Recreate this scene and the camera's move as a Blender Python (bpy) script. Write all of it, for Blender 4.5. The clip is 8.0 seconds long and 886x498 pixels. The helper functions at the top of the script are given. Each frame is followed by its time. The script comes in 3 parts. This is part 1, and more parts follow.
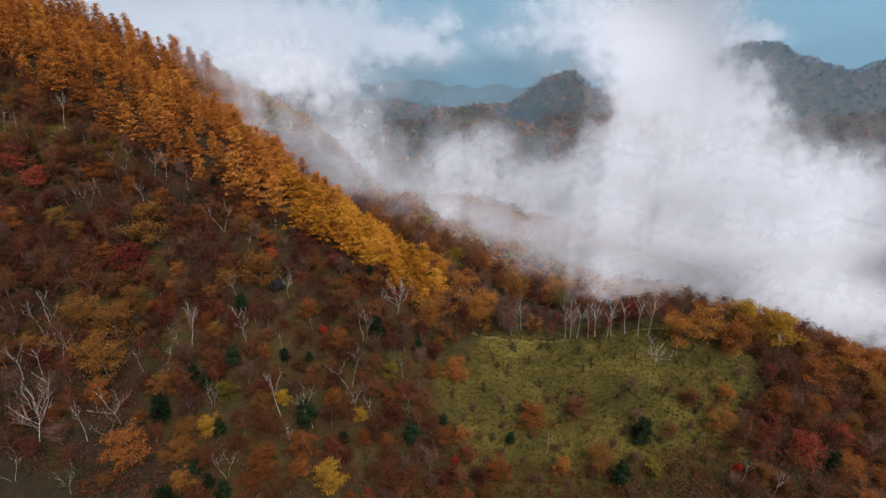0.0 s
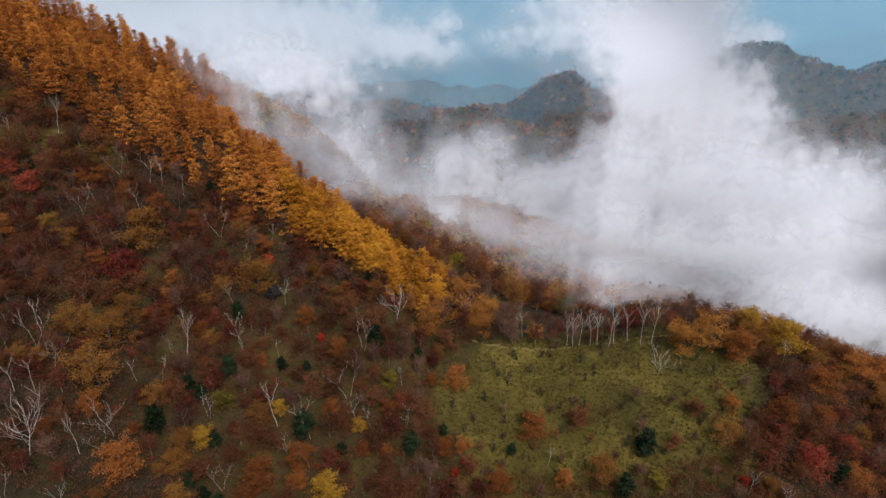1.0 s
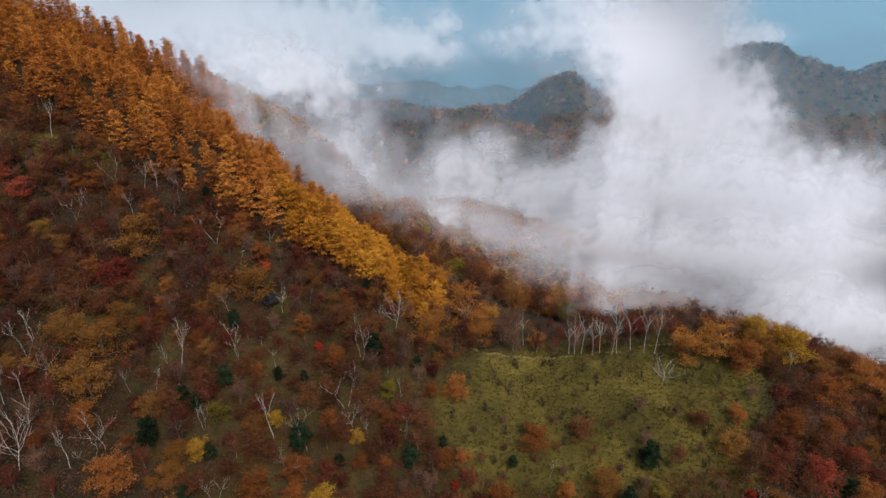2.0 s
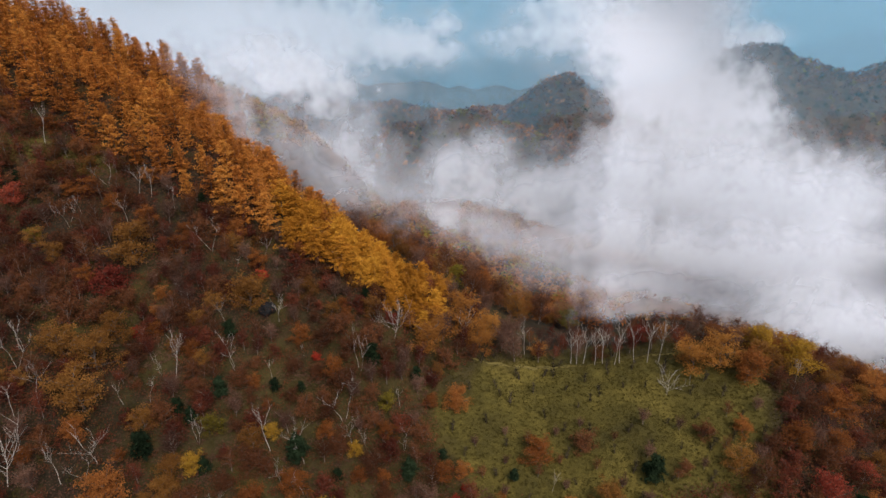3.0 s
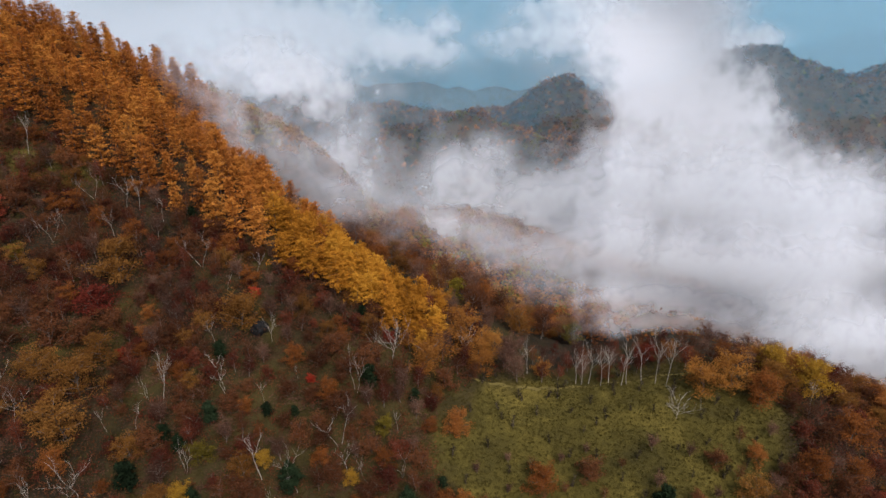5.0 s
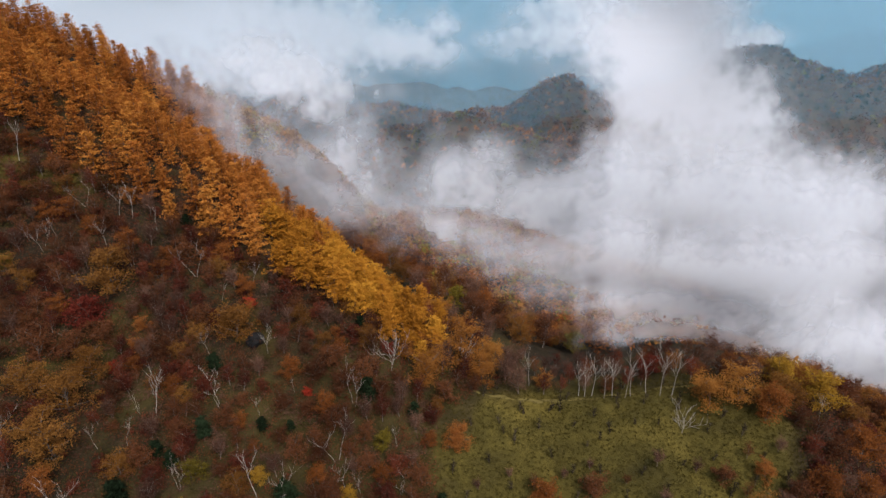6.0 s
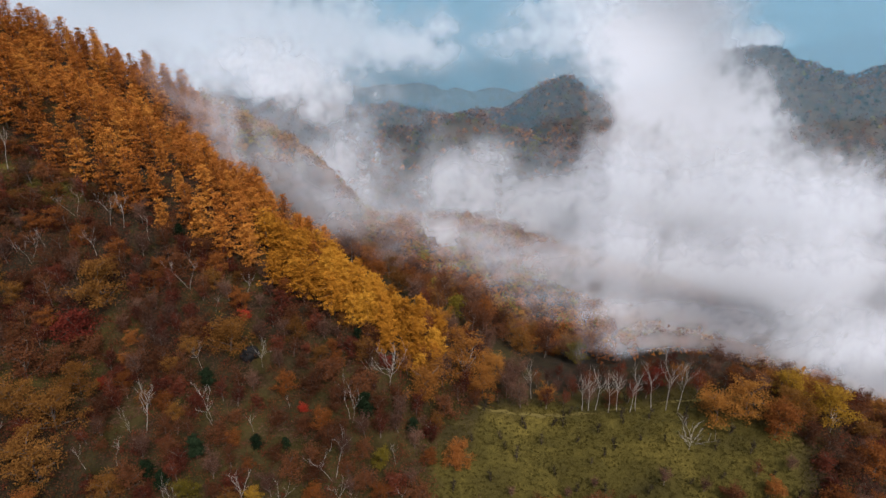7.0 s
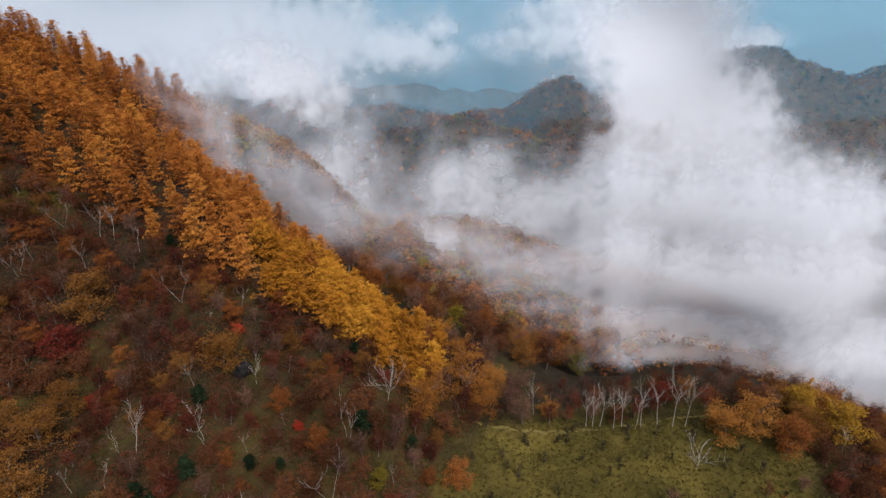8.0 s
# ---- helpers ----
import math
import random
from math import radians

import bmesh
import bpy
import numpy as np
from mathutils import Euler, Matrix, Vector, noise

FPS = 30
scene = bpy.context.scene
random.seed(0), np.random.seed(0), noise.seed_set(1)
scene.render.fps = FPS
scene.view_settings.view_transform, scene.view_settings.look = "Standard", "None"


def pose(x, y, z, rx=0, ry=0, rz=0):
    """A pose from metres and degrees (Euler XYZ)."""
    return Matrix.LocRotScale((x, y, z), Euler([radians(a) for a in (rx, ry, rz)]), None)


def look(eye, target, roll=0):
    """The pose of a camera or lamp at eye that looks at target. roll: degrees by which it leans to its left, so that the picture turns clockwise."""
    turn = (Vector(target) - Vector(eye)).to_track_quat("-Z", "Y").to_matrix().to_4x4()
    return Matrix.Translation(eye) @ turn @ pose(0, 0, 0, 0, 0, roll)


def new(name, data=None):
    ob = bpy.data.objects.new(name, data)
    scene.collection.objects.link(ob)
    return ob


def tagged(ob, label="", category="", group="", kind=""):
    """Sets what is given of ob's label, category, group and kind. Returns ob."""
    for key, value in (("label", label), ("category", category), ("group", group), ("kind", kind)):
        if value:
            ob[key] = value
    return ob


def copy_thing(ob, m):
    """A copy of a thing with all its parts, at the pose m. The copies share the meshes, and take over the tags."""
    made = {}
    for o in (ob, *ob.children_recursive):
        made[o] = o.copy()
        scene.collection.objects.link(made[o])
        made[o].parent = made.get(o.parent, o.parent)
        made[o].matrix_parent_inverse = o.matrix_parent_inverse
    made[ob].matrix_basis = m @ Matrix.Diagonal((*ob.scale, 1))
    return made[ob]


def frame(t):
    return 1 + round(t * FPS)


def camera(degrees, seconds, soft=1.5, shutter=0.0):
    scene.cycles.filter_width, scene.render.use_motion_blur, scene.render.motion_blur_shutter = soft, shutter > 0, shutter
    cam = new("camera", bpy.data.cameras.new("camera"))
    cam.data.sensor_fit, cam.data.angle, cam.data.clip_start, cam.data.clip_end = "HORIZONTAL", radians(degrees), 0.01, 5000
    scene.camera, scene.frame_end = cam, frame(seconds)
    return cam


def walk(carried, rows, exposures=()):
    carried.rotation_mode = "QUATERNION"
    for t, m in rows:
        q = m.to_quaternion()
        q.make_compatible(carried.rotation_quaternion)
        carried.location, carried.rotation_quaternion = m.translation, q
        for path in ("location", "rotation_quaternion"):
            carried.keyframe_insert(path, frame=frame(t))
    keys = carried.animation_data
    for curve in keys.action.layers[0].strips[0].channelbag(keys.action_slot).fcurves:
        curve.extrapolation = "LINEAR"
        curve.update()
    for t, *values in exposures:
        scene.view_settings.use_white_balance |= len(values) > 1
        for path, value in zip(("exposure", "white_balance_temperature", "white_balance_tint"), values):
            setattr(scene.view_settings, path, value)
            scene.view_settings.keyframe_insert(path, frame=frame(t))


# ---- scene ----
cam = camera(77.2, 8.0)
METRES, EYE, TILT, LEAN, TURN = 24.0, 80.0, -25.0, 0.0, 0.0
ROWS = [
    (0.0, 0.0, 0.0, 0.0, 0.0, 0.0, -0.0),
    (0.5, -0.0018, 0.0421, 0.0278, -0.02, -0.01, 0.0),
    (1.0, -0.0031, 0.0838, 0.0574, -0.05, -0.01, 0.0),
    (1.5, -0.004, 0.1274, 0.0867, -0.07, -0.0, 0.0),
    (3.0, -0.0105, 0.2608, 0.1866, -0.17, 0.02, -0.03),
    (3.5, -0.0132, 0.3071, 0.2192, -0.2, 0.03, -0.03),
    (4.0, -0.0157, 0.355, 0.2527, -0.24, 0.04, -0.02),
    (4.5, -0.0179, 0.4031, 0.2853, -0.28, 0.06, -0.02),
    (6.0, -0.0221, 0.561, 0.4019, -0.37, 0.02, 0.01),
    (6.5, -0.0236, 0.6206, 0.443, -0.41, 0.04, 0.03),
    (7.0, -0.0252, 0.6835, 0.485, -0.45, 0.07, 0.07),
    (7.5, -0.0258, 0.7488, 0.5294, -0.49, 0.09, 0.12),
    (8.0, -0.0259, 0.8166, 0.5759, -0.52, 0.1, 0.18),
]
EXPOSURE = 1.05
walk(cam, [(t, pose(0, 0, EYE, TILT, LEAN, TURN) @ pose(METRES * x, METRES * y, METRES * z, 90 + pitch, roll, yaw)) for t, x, y, z, yaw, pitch, roll in ROWS],
     [(0.0, EXPOSURE), (8.0, EXPOSURE)])

scene.cycles.transparent_max_bounces = 64

# ---- light: an overcast autumn day, soft sun through thin cloud ----
SUN_EL, SUN_AZ = 55.0, 150.0   # degrees; azimuth from +y towards +x
world = bpy.data.worlds.new("overcast_sky")
scene.world = world
world.use_nodes = True
wn, wl = world.node_tree.nodes, world.node_tree.links
wn.clear()
sky = wn.new("ShaderNodeTexSky")
sky.sky_type, sky.sun_disc = "NISHITA", False
sky.sun_elevation, sky.sun_rotation = radians(SUN_EL), radians(SUN_AZ)
sky.dust_density, sky.air_density = 2.0, 1.0
soften = wn.new("ShaderNodeHueSaturation")
soften.inputs["Saturation"].default_value = 0.65
backg = wn.new("ShaderNodeBackground")
backg.inputs["Strength"].default_value = 0.145
wout = wn.new("ShaderNodeOutputWorld")
wl.new(sky.outputs[0], soften.inputs["Color"])
wl.new(soften.outputs[0], backg.inputs["Color"])
wl.new(backg.outputs[0], wout.inputs["Surface"])

sun_data = bpy.data.lights.new("sun", "SUN")
sun_data.energy, sun_data.angle, sun_data.color = 1.6, radians(20), (1.0, 0.95, 0.88)
sun = new("sun", sun_data)
sd = Vector((math.sin(radians(SUN_AZ)) * math.cos(radians(SUN_EL)), math.cos(radians(SUN_AZ)) * math.cos(radians(SUN_EL)), math.sin(radians(SUN_EL))))
sun.matrix_world = look(sd * 300, (0, 0, 0))


# ---- materials ----
def material(name):
    m = bpy.data.materials.new(name)
    m.use_nodes = True
    m.node_tree.nodes.clear()
    return m, m.node_tree.nodes, m.node_tree.links


def noise_node(n, l, scale, detail=4.0, rough=0.55, distortion=0.0, source=None):
    t = n.new("ShaderNodeTexNoise")
    t.inputs["Scale"].default_value = scale
    t.inputs["Detail"].default_value = detail
    t.inputs["Roughness"].default_value = rough
    t.inputs["Distortion"].default_value = distortion
    if source:
        l.new(source, t.inputs["Vector"])
    return t


def ramp_node(n, l, source, stops):
    r = n.new("ShaderNodeValToRGB")
    e = r.color_ramp.elements
    while len(e) < len(stops):
        e.new(0.5)
    for el, (p, c) in zip(e, stops):
        el.position, el.color = p, (*c, 1)
    l.new(source, r.inputs[0])
    return r


def mix_node(n, l, kind, fac, a, b):
    m = n.new("ShaderNodeMix")
    m.data_type, m.blend_type = "RGBA", kind
    for sock, v in ((m.inputs["Factor"], fac), (m.inputs["A"], a), (m.inputs["B"], b)):
        if isinstance(v, (int, float)):
            sock.default_value = v
        elif isinstance(v, tuple):
            sock.default_value = (*v, 1)
        else:
            l.new(v, sock)
    return m.outputs["Result"]


def math_node(n, l, op, a, b=0.0, clamp=False):
    m = n.new("ShaderNodeMath")
    m.operation, m.use_clamp = op, clamp
    for sock, v in ((m.inputs[0], a), (m.inputs[1], b)):
        if isinstance(v, (int, float)):
            sock.default_value = v
        else:
            l.new(v, sock)
    return m.outputs[0]


def leaf_material(name, dark, mid, light, through_light=0.35):
    """Foliage: the tint differs from tree to tree and from leaf clump to leaf clump."""
    m, n, l = material(name)
    info, geo = n.new("ShaderNodeObjectInfo"), n.new("ShaderNodeNewGeometry")
    a = math_node(n, l, "MULTIPLY", info.outputs["Random"], 0.68)
    b = math_node(n, l, "MULTIPLY", geo.outputs["Random Per Island"], 0.32)
    r = ramp_node(n, l, math_node(n, l, "ADD", a, b), [(0.05, dark), (0.5, mid), (0.95, light)])
    grain = noise_node(n, l, 6.0, 3.0)
    c = mix_node(n, l, "MULTIPLY", 0.5, r.outputs[0], ramp_node(n, l, grain.outputs[0], [(0.3, (0.45, 0.42, 0.4)), (0.75, (1.2, 1.2, 1.15))]).outputs[0])
    d, t, g = n.new("ShaderNodeBsdfDiffuse"), n.new("ShaderNodeBsdfTranslucent"), n.new("ShaderNodeMixShader")
    l.new(c, d.inputs[0]), l.new(c, t.inputs[0])
    g.inputs[0].default_value = through_light
    l.new(d.outputs[0], g.inputs[1]), l.new(t.outputs[0], g.inputs[2])
    o = n.new("ShaderNodeOutputMaterial")
    l.new(g.outputs[0], o.inputs[0])
    return m


def bark_material(name, base, mark, amount=0.5, scale=3.0):
    m, n, l = material(name)
    co = n.new("ShaderNodeTexCoord")
    mp = n.new("ShaderNodeMapping")
    mp.inputs["Scale"].default_value = (1, 1, 2.5)
    l.new(co.outputs["Object"], mp.inputs[0])
    t = noise_node(n, l, scale, 6.0, 0.65, 0.4, mp.outputs[0])
    info = n.new("ShaderNodeObjectInfo")
    c = mix_node(n, l, "MIX", ramp_node(n, l, t.outputs[0], [(amount - 0.08, (1, 1, 1)), (amount + 0.08, (0, 0, 0))]).outputs[0], base, mark)
    c = mix_node(n, l, "MULTIPLY", 0.5, c, ramp_node(n, l, info.outputs["Random"], [(0, (0.55, 0.52, 0.5)), (1, (1.0, 1.0, 1.0))]).outputs[0])
    p = n.new("ShaderNodeBsdfPrincipled")
    p.inputs["Roughness"].default_value = 0.8
    p.inputs["Specular IOR Level"].default_value = 0.15
    l.new(c, p.inputs["Base Color"])
    bump = n.new("ShaderNodeBump")
    bump.inputs["Strength"].default_value, bump.inputs["Distance"].default_value = 0.5, 0.02
    l.new(t.outputs[0], bump.inputs["Height"]), l.new(bump.outputs[0], p.inputs["Normal"])
    o = n.new("ShaderNodeOutputMaterial")
    l.new(p.outputs[0], o.inputs[0])
    return m


GOLD = leaf_material("gold_leaves", (0.095, 0.04, 0.013), (0.18, 0.078, 0.02), (0.28, 0.13, 0.032))
AMBER = leaf_material("amber_leaves", (0.15, 0.058, 0.016), (0.27, 0.108, 0.025), (0.39, 0.18, 0.038))
LARCH = leaf_material("larch_needles", (0.21, 0.07, 0.018), (0.41, 0.142, 0.029), (0.54, 0.23, 0.046))
ORANGE = leaf_material("orange_leaves", (0.1, 0.033, 0.012), (0.2, 0.066, 0.018), (0.31, 0.115, 0.03))
RUST = leaf_material("rust_leaves", (0.05, 0.02, 0.011), (0.1, 0.037, 0.017), (0.17, 0.066, 0.028))
WINE = leaf_material("wine_red_leaves", (0.045, 0.014, 0.01), (0.095, 0.025, 0.015), (0.17, 0.048, 0.025))
CRIMSON = leaf_material("crimson_leaves", (0.09, 0.018, 0.013), (0.19, 0.035, 0.021), (0.29, 0.062, 0.033))
SCARLET = leaf_material("scarlet_leaves", (0.18, 0.018, 0.011), (0.29, 0.027, 0.016), (0.38, 0.05, 0.025))
OLIVE = leaf_material("olive_leaves", (0.066, 0.05, 0.01), (0.125, 0.092, 0.015), (0.195, 0.145, 0.022))
PINE = leaf_material("pine_needles", (0.008, 0.013, 0.007), (0.013, 0.021, 0.010), (0.02, 0.031, 0.015), 0.15)
LARCH_YELLOW = leaf_material("yellow_larch_needles", (0.25, 0.098, 0.013), (0.43, 0.178, 0.022), (0.56, 0.28, 0.035))
ROCK = bark_material("dark_rock", (0.011, 0.0095, 0.0095), (0.006, 0.006, 0.006), 0.5, 1.2)
DEADWOOD = bark_material("bleached_wood", (0.48, 0.43, 0.38), (0.3, 0.26, 0.22), 0.35)
YELLOW = leaf_material("yellow_leaves", (0.15, 0.075, 0.012), (0.27, 0.14, 0.018), (0.37, 0.21, 0.03))
TWIG = leaf_material("dry_twigs", (0.042, 0.021, 0.015), (0.082, 0.04, 0.027), (0.145, 0.076, 0.05), 0.1)
DRYGRASS = leaf_material("dry_grass", (0.04, 0.032, 0.01), (0.064, 0.05, 0.013), (0.11, 0.083, 0.021), 0.3)
DARKTWIG = leaf_material("dark_twigs", (0.022, 0.018, 0.011), (0.038, 0.029, 0.018), (0.058, 0.044, 0.027), 0.1)
UNDER = leaf_material("dull_green_undergrowth", (0.02, 0.018, 0.007), (0.036, 0.03, 0.01), (0.06, 0.047, 0.015), 0.2)
BIRCH = bark_material("birch_bark", (0.4, 0.35, 0.3), (0.15, 0.12, 0.095), 0.4)
BARK = bark_material("dark_bark", (0.06, 0.045, 0.035), (0.14, 0.11, 0.085), 0.5)
GREYBARK = bark_material("grey_bark", (0.2, 0.16, 0.13), (0.08, 0.06, 0.05), 0.45)


# ---- the lie of the land ----
def soft_max(a, b, k):
    return 0.5 * (a + b + np.sqrt((a - b) ** 2 + k * k))


def waves(x, y, scale, seed):
    """A smooth, uneven swell between about -1 and 1."""
    r = np.random.RandomState(seed)
    s = 0.0
    for i in range(7):
        a, p, f = r.uniform(0, 6.283), r.uniform(0, 6.283), r.uniform(0.6, 1.9) / scale * 6.283
        s = s + np.sin((x * math.cos(a) + y * math.sin(a)) * f + p + 0.7 * np.sin((x * math.sin(a) - y * math.cos(a)) * f * 0.6 + p * 2))
    return s / 3.6


def crest_y(x):
    """Where the ridge's top line runs."""
    return belt_y(x) - 0.09 * soft_max(-x - 28.0, 0.0, 10.0)


def belt_y(x):
    """The line that the larch belt follows, a little past the top."""
    return 104.5 + 0.72 * soft_max(-x - 3.0, 0.0, 8.0) - 0.4 * soft_max(-x - 66.0, 0.0, 10.0) - 0.1 * soft_max(x - 60.0, 0.0, 10.0)


def near_slope(x, y):
    u = y - 95.0
    left = 4.5 - 0.21 * x + 0.66 * u
    rise = -soft_max(-0.22 * x, -13.5 + 0.3 * (x - 62.0), 3.0)
    field = 2.4 + rise + 0.29 * (y - 104.5)
    return soft_max(left, field, 5.0)


def bump_at(x, y, cx, cy, sx, sy, h):
    return h * np.exp(-((x - cx) / sx) ** 2 - ((y - cy) / sy) ** 2)


def land(x, y):
    """Height of the bare ground."""
    x, y = np.asarray(x, float), np.asarray(y, float)
    yc = crest_y(x)
    d = y - yc
    near = near_slope(x, np.minimum(y, yc))
    back = np.clip(d, 0, None)
    steep = 0.16 + 0.46 * np.clip((-x - 15.0) / 50.0, 0, 1) + 0.26 * np.clip((x - 10.0) / 22.0, 0, 1)
    curl = 0.0009 * (1 - np.clip(-x / 60.0, 0, 1))
    fall = steep * back + curl * (np.minimum(back, 60.0) ** 2 + 120.0 * np.clip(back - 60.0, 0, None)) + 0.35 * np.clip(back - 130.0, 0, None)
    z = near - fall
    # the crown of the crest is rounded
    z = z - 1.6 * np.exp(-(d / 7.0) ** 2)
    # the back of the ridge drops away on the mountain's side
    z = z - 0.5 * np.clip(-x - 90, 0, 150) * np.clip((d - 10) / 60, 0, 1)
    # a second spur comes down behind the larch ridge, beyond a shallow hollow
    top = 70.0 - 0.48 * (x + 124.0) - 0.95 * soft_max(x + 54.0, 0.0, 10.0)
    v = y - (211.0 + 0.2 * (x + 124.0))
    z = soft_max(z, top - 0.16 * soft_max(-v, 0.0, 10.0) - 0.62 * soft_max(v, 0.0, 10.0), 5.0)
    z = z + bump_at(x, y, 3, 140, 15, 14, 4.5)
    # wooded shelf below the back of the ridge
    shelf = -14.0 - 0.12 * (y - 150.0) - 0.35 * soft_max(x - 20.0, 0.0, 10.0) - 0.0012 * np.clip(y - 260.0, 0, None) ** 2
    z = np.where(y > 120, soft_max(z, shelf, 8.0) - 8.0 * 8.0 / (4.0 * np.sqrt((z - shelf) ** 2 + 64.0)), z)
    # floor of the valley in front and behind
    z = soft_max(z, -190.0 + 6 * waves(x, y, 400, 5), 18.0)
    z = np.where(y < 40, soft_max(z, -60.0, 8.0), z)
    # wooded hills across the valley
    h = bump_at(x, y, 205, 1010, 110, 170, 94) + bump_at(x, y, 10, 760, 200, 100, 105) + bump_at(x, y, 330, 930, 150, 150, 60)
    h = h + bump_at(x, y, 590, 1060, 105, 200, 143) + bump_at(x, y, 800, 1000, 140, 190, 140) + bump_at(x, y, 450, 1150, 140, 200, 70)
    h = h + bump_at(x, y, 1150, 1000, 220, 300, 150) + bump_at(x, y, -250, 1150, 300, 250, 50) + bump_at(x, y, -700, 900, 300, 400, 90)
    far = np.clip((np.hypot(x, y) - 350) / 300, 0, 1)
    z = z + h + far * (14 * waves(x, y, 190, 3) + 5 * waves(x, y, 75, 9))
    # the far range
    z = z + 950 / (1 + np.exp(-(y - 3300 - 0.22 * x + 260 * waves(x, y, 1500, 13)) / 330)) * (1 + 0.25 * waves(x, y, 900, 21))
    z = z + np.clip((y - 1900) / 900, 0, 1) * (70 * np.abs(waves(x, y, 700, 27)) + 26 * waves(x, y, 330, 28))
    z = z + np.clip((np.abs(x) - 1300) / 1500, 0, 1.5) * 420
    z = z + np.clip((-y - 300) / 900, 0, 1) * 160
    return z + 0.55 * waves(x, y, 17, 1) + 0.3 * waves(x, y, 6.5, 2)


def spaced(lo, a, b, hi, fine, grow):
    v, s = list(np.arange(a, b + 1e-6, fine)), fine
    w = b
    while w < hi:
        s *= grow
        w = min(w + s, hi)
        v.append(w)
    w, s = a, fine
    while w > lo:
        s *= grow
        w = max(w - s, lo)
        v.insert(0, w)
    return np.array(v)


def mesh_of(name, verts, faces, mat, smooth=False):
    me = bpy.data.meshes.new(name)
    me.from_pydata(np.asarray(verts).reshape(-1, 3).tolist() if isinstance(verts, np.ndarray) else verts, [], faces.tolist() if isinstance(faces, np.ndarray) else faces)
    me.materials.append(mat)
    if smooth:
        me.polygons.foreach_set("use_smooth", np.ones(len(me.polygons), bool))
    me.update()
    return me


def ground_material():
    m, n, l = material("hillside_ground")
    geo = n.new("ShaderNodeNewGeometry")
    pos = geo.outputs["Position"]
    big = noise_node(n, l, 0.045, 5.0, 0.6, 0.3, pos)
    mid = noise_node(n, l, 0.33, 6.0, 0.62, 0.4, pos)
    fine = noise_node(n, l, 2.6, 6.0, 0.7, 0.0, pos)
    sward = noise_node(n, l, 0.1, 9.0, 0.68, 0.2, pos)
    grass = ramp_node(n, l, sward.outputs[0], [(0.3, (0.033, 0.026, 0.007)), (0.5, (0.061, 0.047, 0.01)), (0.72, (0.12, 0.088, 0.019))]).outputs[0]
    litter = ramp_node(n, l, mid.outputs[0], [(0.3, (0.012, 0.009, 0.005)), (0.55, (0.022, 0.015, 0.008)), (0.75, (0.04, 0.025, 0.012))]).outputs[0]
    # open meadow on the saddle and a grassy clearing under the larches, with uneven borders
    def clearing(cx, cy, rx, ry):
        sub, scl, length = n.new("ShaderNodeVectorMath"), n.new("ShaderNodeVectorMath"), n.new("ShaderNodeVectorMath")
        sub.operation, scl.operation, length.operation = "SUBTRACT", "MULTIPLY", "LENGTH"
        l.new(pos, sub.inputs[0]), l.new(sub.outputs[0], scl.inputs[0]), l.new(scl.outputs[0], length.inputs[0])
        sub.inputs[1].default_value, scl.inputs[1].default_value = (cx, cy, 0), (1 / rx, 1 / ry, 0)
        edge = math_node(n, l, "ADD", length.outputs["Value"], math_node(n, l, "MULTIPLY", math_node(n, l, "SUBTRACT", big.outputs[0], 0.5), 1.3))
        return ramp_node(n, l, edge, [(0.75, (1, 1, 1)), (1.15, (0, 0, 0))]).outputs[0]

    meadow = mix_node(n, l, "LIGHTEN", 1.0, clearing(30, 90, 35, 24), clearing(-87, 131, 19, 5))
    under_trees = mix_node(n, l, "MULTIPLY", 1.0, clearing(4, 86, 62, 32), (0.32, 0.32, 0.32))
    meadow = mix_node(n, l, "LIGHTEN", 1.0, meadow, under_trees)
    patch = ramp_node(n, l, big.outputs[0], [(0.5, (0, 0, 0)), (0.66, (0.55, 0.55, 0.55))]).outputs[0]
    c = mix_node(n, l, "MIX", mix_node(n, l, "LIGHTEN", 1.0, meadow, patch), litter, grass)
    # leaf-strewn floor of the distant woods
    split = n.new("ShaderNodeSeparateXYZ")
    l.new(pos, split.inputs[0])
    far_floor = noise_node(n, l, 0.05, 8.0, 0.7, 0.3, pos)
    woods = ramp_node(n, l, far_floor.outputs[0], [(0.3, (0.025, 0.023, 0.014)), (0.5, (0.055, 0.035, 0.019)), (0.7, (0.1, 0.056, 0.026))]).outputs[0]
    c = mix_node(n, l, "MIX", ramp_node(n, l, math_node(n, l, "DIVIDE", split.outputs[1], 600.0, True), [(0.5, (0, 0, 0)), (0.9, (1, 1, 1))]).outputs[0], c, woods)
    c = mix_node(n, l, "MULTIPLY", 0.35, c, ramp_node(n, l, fine.outputs[0], [(0.3, (0.45, 0.45, 0.45)), (0.7, (1.3, 1.3, 1.25))]).outputs[0])
    p = n.new("ShaderNodeBsdfPrincipled")
    p.inputs["Roughness"].default_value = 0.95
    p.inputs["Specular IOR Level"].default_value = 0.1
    l.new(c, p.inputs["Base Color"])
    bump = n.new("ShaderNodeBump")
    bump.inputs["Strength"].default_value, bump.inputs["Distance"].default_value = 0.7, 0.4
    l.new(fine.outputs[0], bump.inputs["Height"]), l.new(bump.outputs[0], p.inputs["Normal"])
    o = n.new("ShaderNodeOutputMaterial")
    l.new(p.outputs[0], o.inputs[0])
    return m


